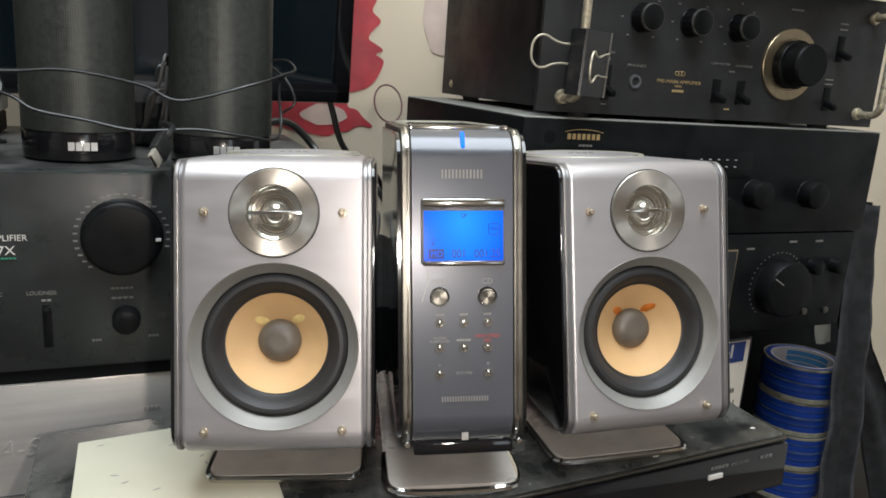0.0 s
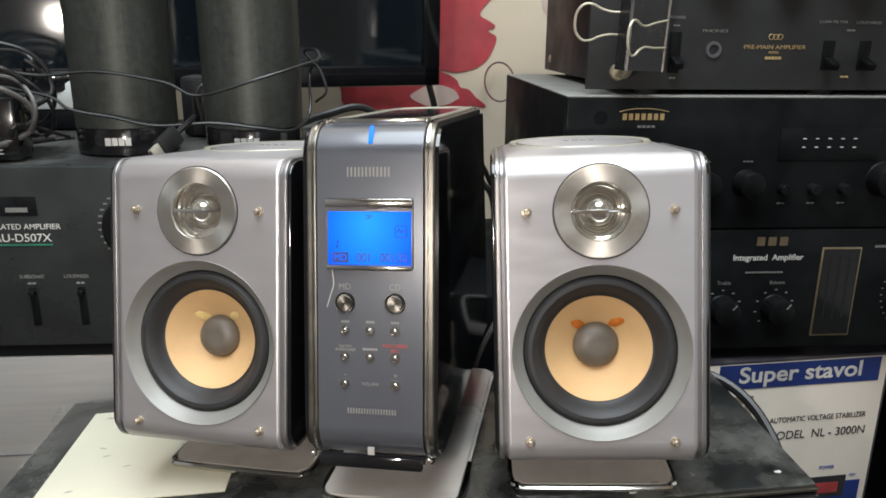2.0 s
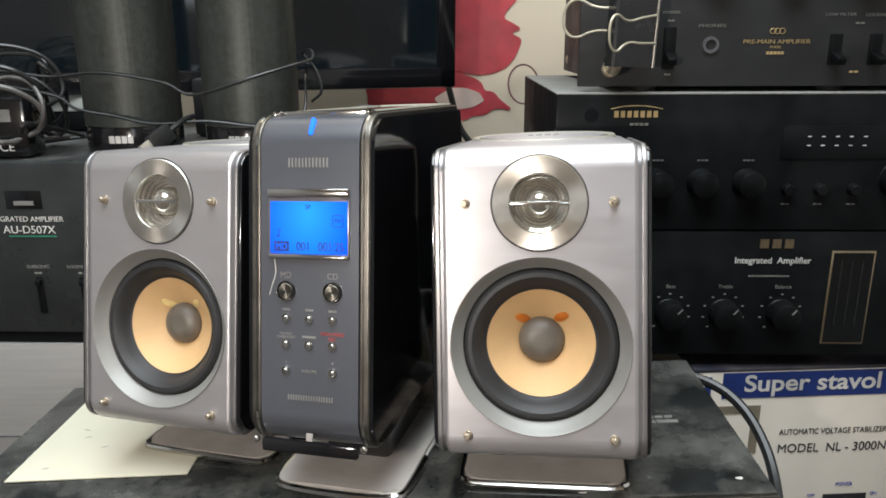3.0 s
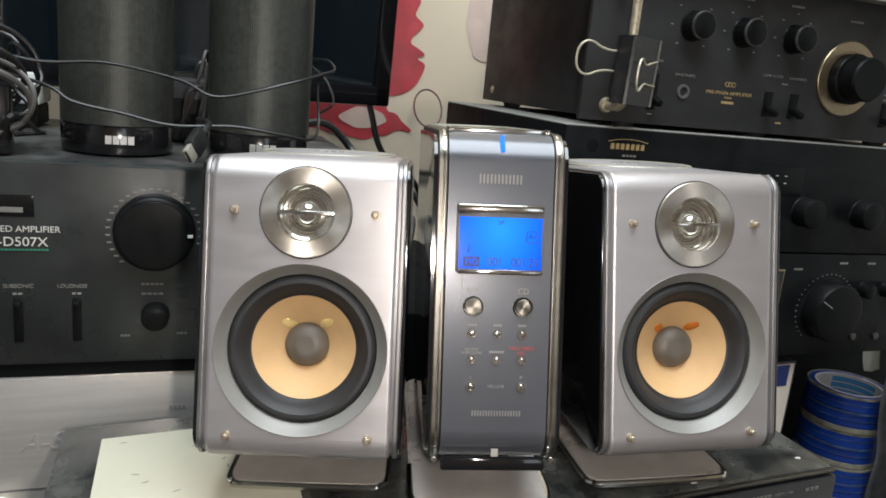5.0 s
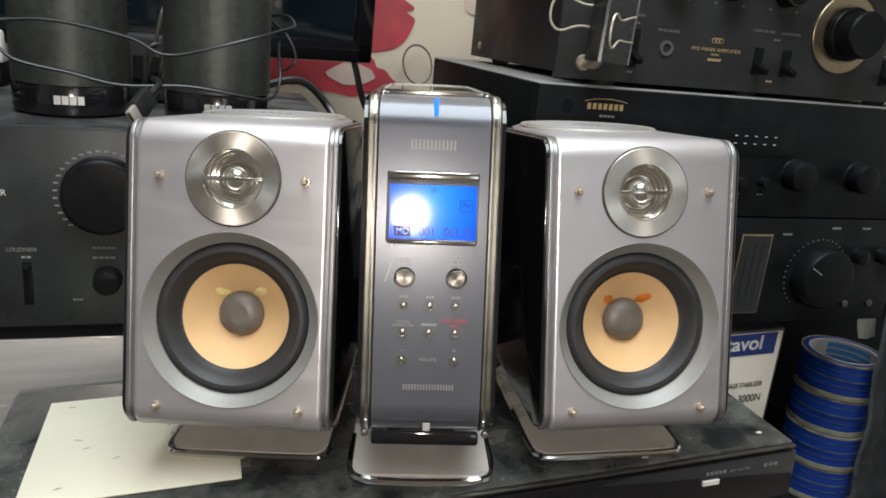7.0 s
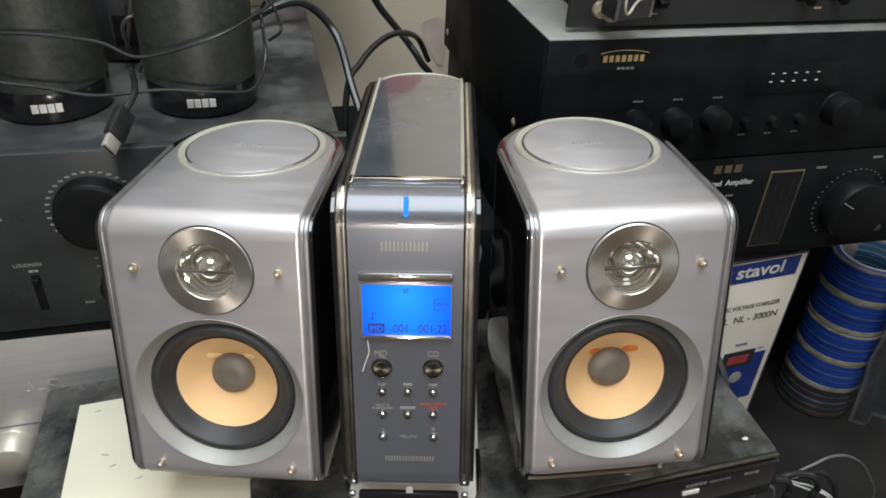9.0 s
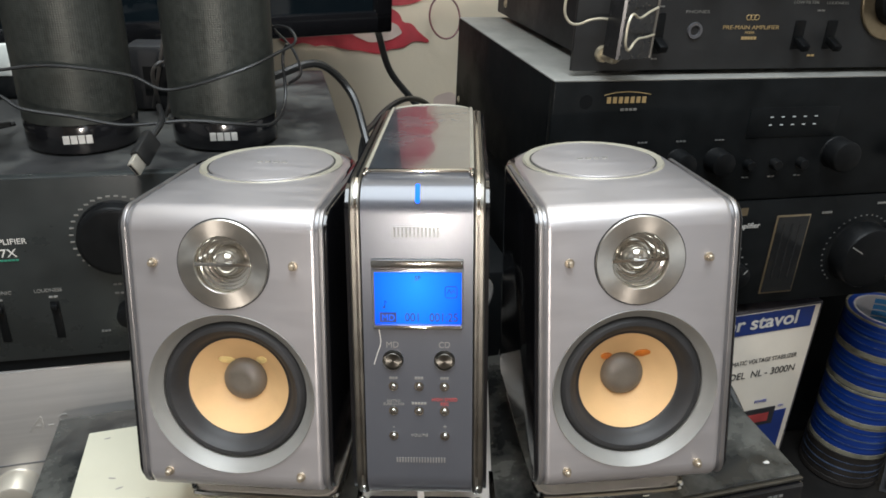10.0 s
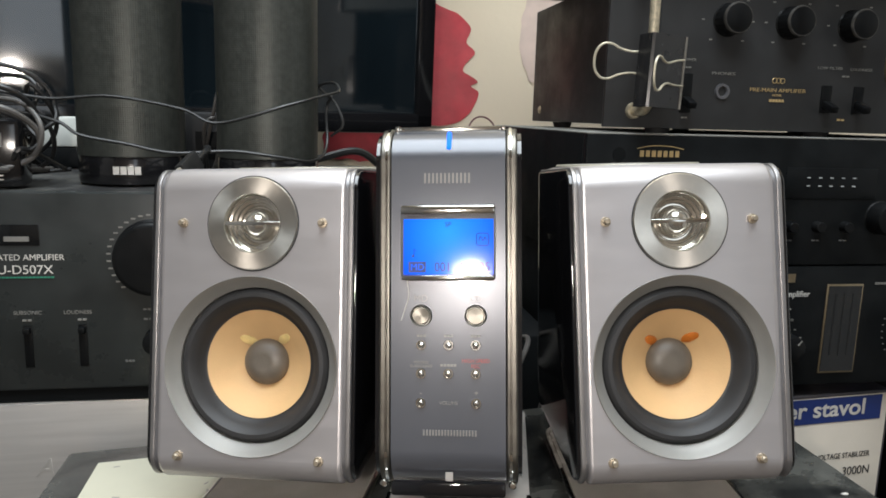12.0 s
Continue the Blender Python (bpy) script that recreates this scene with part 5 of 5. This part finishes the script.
cable("power_cable", [(0.225, 0.995, 0.110), (0.235, 0.985, 0.075), (0.249, 0.98, 0.029), (0.279, 0.97, -0.009), (0.300, 0.95, -0.038), (0.318, 0.95, -0.08), (0.320, 0.94, -0.25)], 0.0042, CABLE, "thick black power cable hanging from the television")
cable("power_cable", [(0.318, 0.985, -0.05), (0.297, 0.970, -0.013), (0.253, 0.900, 0.013), (0.213, 0.850, 0.002), (0.189, 0.800, -0.030), (0.186, 0.790, -0.25)], 0.0034, CABLE, "black cable bending down behind the tower")
cable("black_cable", [(0.395, 0.605, -0.143), (0.428, 0.600, -0.139), (0.444, 0.585, -0.136), (0.472, 0.560, -0.142), (0.488, 0.530, -0.160), (0.492, 0.495, -0.190), (0.490, 0.470, -0.250), (0.490, 0.465, -0.44)], 0.0042, CABLE, "thick black cable falling over the player's corner")
random.seed(5)
for i in range(9):
    y0 = random.uniform(0.60, 0.66)
    pts = [(-0.235 + 0.012 * i + random.uniform(-0.015, 0.015), y0, 0.052)]
    cx, cz, rr = -0.155 + random.uniform(-0.045, 0.03), 0.090 + random.uniform(-0.015, 0.02), random.uniform(0.018, 0.035)
    a0 = random.uniform(0, 6)
    for k in range(9):
        pts.append((cx + rr * 1.4 * math.cos(a0 + k * 0.8), y0 + 0.01 * math.sin(k * 1.3), max(0.052, cz + rr * math.sin(a0 + k * 0.8))))
    pts.append((-0.12 + random.uniform(-0.02, 0.02), 0.69, 0.055))
    cable("coiled_cable", pts, random.choice((0.0014, 0.0018, 0.0022)), random.choice((CABLE, CABLE, CABLE_GREY)), "tangled black cable coil on the amplifier")
for i in range(4):
    pts = [(0.0 + random.uniform(-0.01, 0.015), 0.73 + random.uniform(-0.02, 0.02), 0.052), (0.012 + random.uniform(-0.01, 0.01), 0.70, 0.085 + random.uniform(-0.01, 0.03)), (0.022, 0.705, 0.10 + 0.01 * i), (0.030 + random.uniform(-0.01, 0.01), 0.72, 0.075), (0.02, 0.75, 0.052)]
    cable("coiled_cable", pts, 0.0016, random.choice((CABLE, CABLE_GREY)), "thin cable bunched between the desktop speakers")
cable("loose_cable", [(0.607, 0.500, -0.340), (0.620, 0.500, -0.336), (0.640, 0.500, -0.327), (0.658, 0.500, -0.319), (0.681, 0.500, -0.323), (0.707, 0.500, -0.342), (0.733, 0.500, -0.375), (0.750, 0.500, -0.407), (0.745, 0.500, -0.440)], 0.0016, CABLE_GREY, "thin grey cable arching over the desk")
cable("loose_cable", [(0.604, 0.490, -0.331), (0.612, 0.490, -0.339), (0.636, 0.490, -0.354), (0.670, 0.490, -0.376), (0.720, 0.490, -0.445)], 0.0012, WHITE_CARD, "thin pale cable loop beside the player")
cable("loose_cable", [(0.607, 0.492, -0.334), (0.618, 0.492, -0.341), (0.643, 0.492, -0.354), (0.678, 0.492, -0.381), (0.730, 0.492, -0.445)], 0.0010, WHITE_CARD, "thin pale cable loop beside the player")
cable("loose_cable", [(0.543, 0.470, -0.288), (0.537, 0.470, -0.291), (0.541, 0.470, -0.305), (0.545, 0.470, -0.320), (0.560, 0.470, -0.445)], 0.0022, CABLE_GREY, "grey cable hanging below the player")
cable("loose_cable", [(0.553, 0.475, -0.297), (0.562, 0.475, -0.310), (0.576, 0.475, -0.332), (0.590, 0.475, -0.445)], 0.0018, CABLE_GREY, "grey cable hanging below the player")
cable("loose_cable", [(0.494, 0.460, -0.281), (0.496, 0.460, -0.286), (0.499, 0.460, -0.295), (0.520, 0.460, -0.445)], 0.0028, CREAM_KNOB, "pale plug lead hanging below the player")
cable("loose_cable", [(0.555, 0.485, -0.316), (0.585, 0.485, -0.316), (0.605, 0.485, -0.315), (0.629, 0.485, -0.327), (0.642, 0.485, -0.348), (0.640, 0.485, -0.364), (0.650, 0.480, -0.445)], 0.0036, CABLE, "black cable curling over the desk")
cable("loose_cable", [(0.573, 0.480, -0.310), (0.590, 0.480, -0.317), (0.600, 0.480, -0.334), (0.599, 0.480, -0.348), (0.620, 0.480, -0.445)], 0.0040, CABLE, "black cable curling over the desk")
cable("loose_cable", [(0.619, 0.500, -0.346), (0.649, 0.500, -0.341), (0.675, 0.500, -0.361), (0.694, 0.500, -0.395), (0.700, 0.500, -0.445)], 0.0030, CABLE, "black cable curling over the desk")

# made-up black block that keeps the gap between the two stacks dark
gc = thing("gap_block", pose(0.250, 0.74, 0), "plain black block added to darken the gap between the stacks", "speaker")
part("cabinet", box(-0.066, 0.066, -0.10, 0.20, 0.003, 0.375, 0.004), BLACK_METAL, gc, "plain black block")
for x in (-0.05, 0.05):
    for y in (-0.08, 0.18):
        part("foot", lathe([(0, 0), (0.010, 0), (0.010, 0.004), (0, 0.004)], 16), RUBBER, gc, m=at(x, y, 0.0) @ UPRIGHT @ Matrix.Rotation(math.pi, 4, "X"))
random.seed(14)
for i in range(4):
    x0 = 0.185 + 0.03 * i
    cable("signal_cable", [(x0, 0.60, -0.30 + 0.05 * i), (x0 + 0.012, 0.575, -0.18), (x0 + 0.004, 0.560, -0.10 - 0.01 * i), (x0 + 0.03, 0.585, -0.075), (x0 + 0.035, 0.63, -0.083)], 0.0022, random.choice((CABLE, CABLE_GREY)), "black signal cable bunched behind the tower")

for i in range(5):
    x0 = 0.118 + 0.011 * i
    cable("signal_cable", [(x0 - 0.006, 0.562, -0.262), (x0 + random.uniform(-0.006, 0.006), 0.556, -0.19), (x0 + random.uniform(-0.008, 0.008), 0.550 + 0.004 * i, -0.12), (x0 + random.uniform(-0.006, 0.006), 0.558, -0.06), (x0 + 0.010, 0.566, -0.012), (x0 + 0.022, 0.600, 0.012), (x0 + 0.026, 0.680, -0.010)], random.choice((0.0024, 0.0032)), random.choice((CABLE, CABLE_GREY)), "signal cable hanging behind the stereo and a speaker")

# plug with a cable
hp = thing("video_plug", pose(0.0120, 0.5720, 0.0650 + Z0, 21, 0, -16) @ pose(0, 0, 0, 0, 68, 0) @ Matrix.Scale(0.74, 4), "black video cable plug lying over the amplifier's edge", "plug")
part("plug_body", box(-0.0095, 0.0095, -0.010, 0.024, -0.005, 0.005, 0.002), CABLE, hp, "black moulded body")
sh = part("plug_shell", box(-0.0072, 0.0072, -0.024, -0.009, -0.0024, 0.0024, 0.0006), CREAM_KNOB, hp, "metal shell")
part("plug_slot", box(-0.0058, 0.0058, -0.0244, -0.0235, -0.0012, 0.0012), INK, sh)
part("plug_cord", tube([(0, 0.024, 0), (0, 0.045, 0.002), (0.004, 0.07, -0.010), (0.01, 0.10, -0.03)], 0.0032, 8, 5), CABLE, hp)

# power adapter and pale box behind it
pa = thing("power_adapter", pose(-0.128, 0.600, AT + Z0, 0, 0, 8), "black power adapter with printed label on the amplifier", "adapter")
part("adapter_body", box(-0.030, 0.020, 0, 0.035, 0.0, 0.050, 0.004), TV_PLASTIC, pa)
words("adapter_lettering", "CE", 0.010, INK_WHITE, pa, at(-0.004, -0.0006, 0.006))
part("adapter_label", box(-0.024, -0.006, -0.0006, 0.0, 0.010, 0.034), INK_DIM, pa)
part("label_mark", box(-0.003, 0.008, -0.0006, 0.0, 0.030, 0.040), INK_DIM, pa)
db = thing("power_brick", pose(0.012, 0.745, AT + Z0, 0, 0, -6), "black power brick standing between the desktop speakers", "adapter")
part("brick_body", box(-0.034, 0.034, 0.0, 0.034, 0.0, 0.058, 0.005), RUBBER, db, "matt black casing")
part("brick_label", box(-0.020, 0.016, -0.0006, 0.001, 0.014, 0.040), KNOB_BLACK, db, "dark label")
part("brick_cord", tube([(0.0, 0.017, 0.057), (0.004, 0.020, 0.072), (0.020, 0.030, 0.070), (0.036, 0.045, 0.030)], 0.0026, 8, 6), CABLE, db, "black cord")
wb = thing("white_box", pose(-0.16, 0.80, AT + Z0), "flat white box lying behind the desktop speakers", "box")
part("box_base", box(-0.10, 0.036, 0.0, 0.06, 0.0, 0.0205, 0.003), BLACK_METAL, wb, "dark lower half")
part("box_body", box(-0.10, 0.038, -0.001, 0.061, 0.0205, 0.050, 0.003), WHITE_CARD, wb, "white upper half")
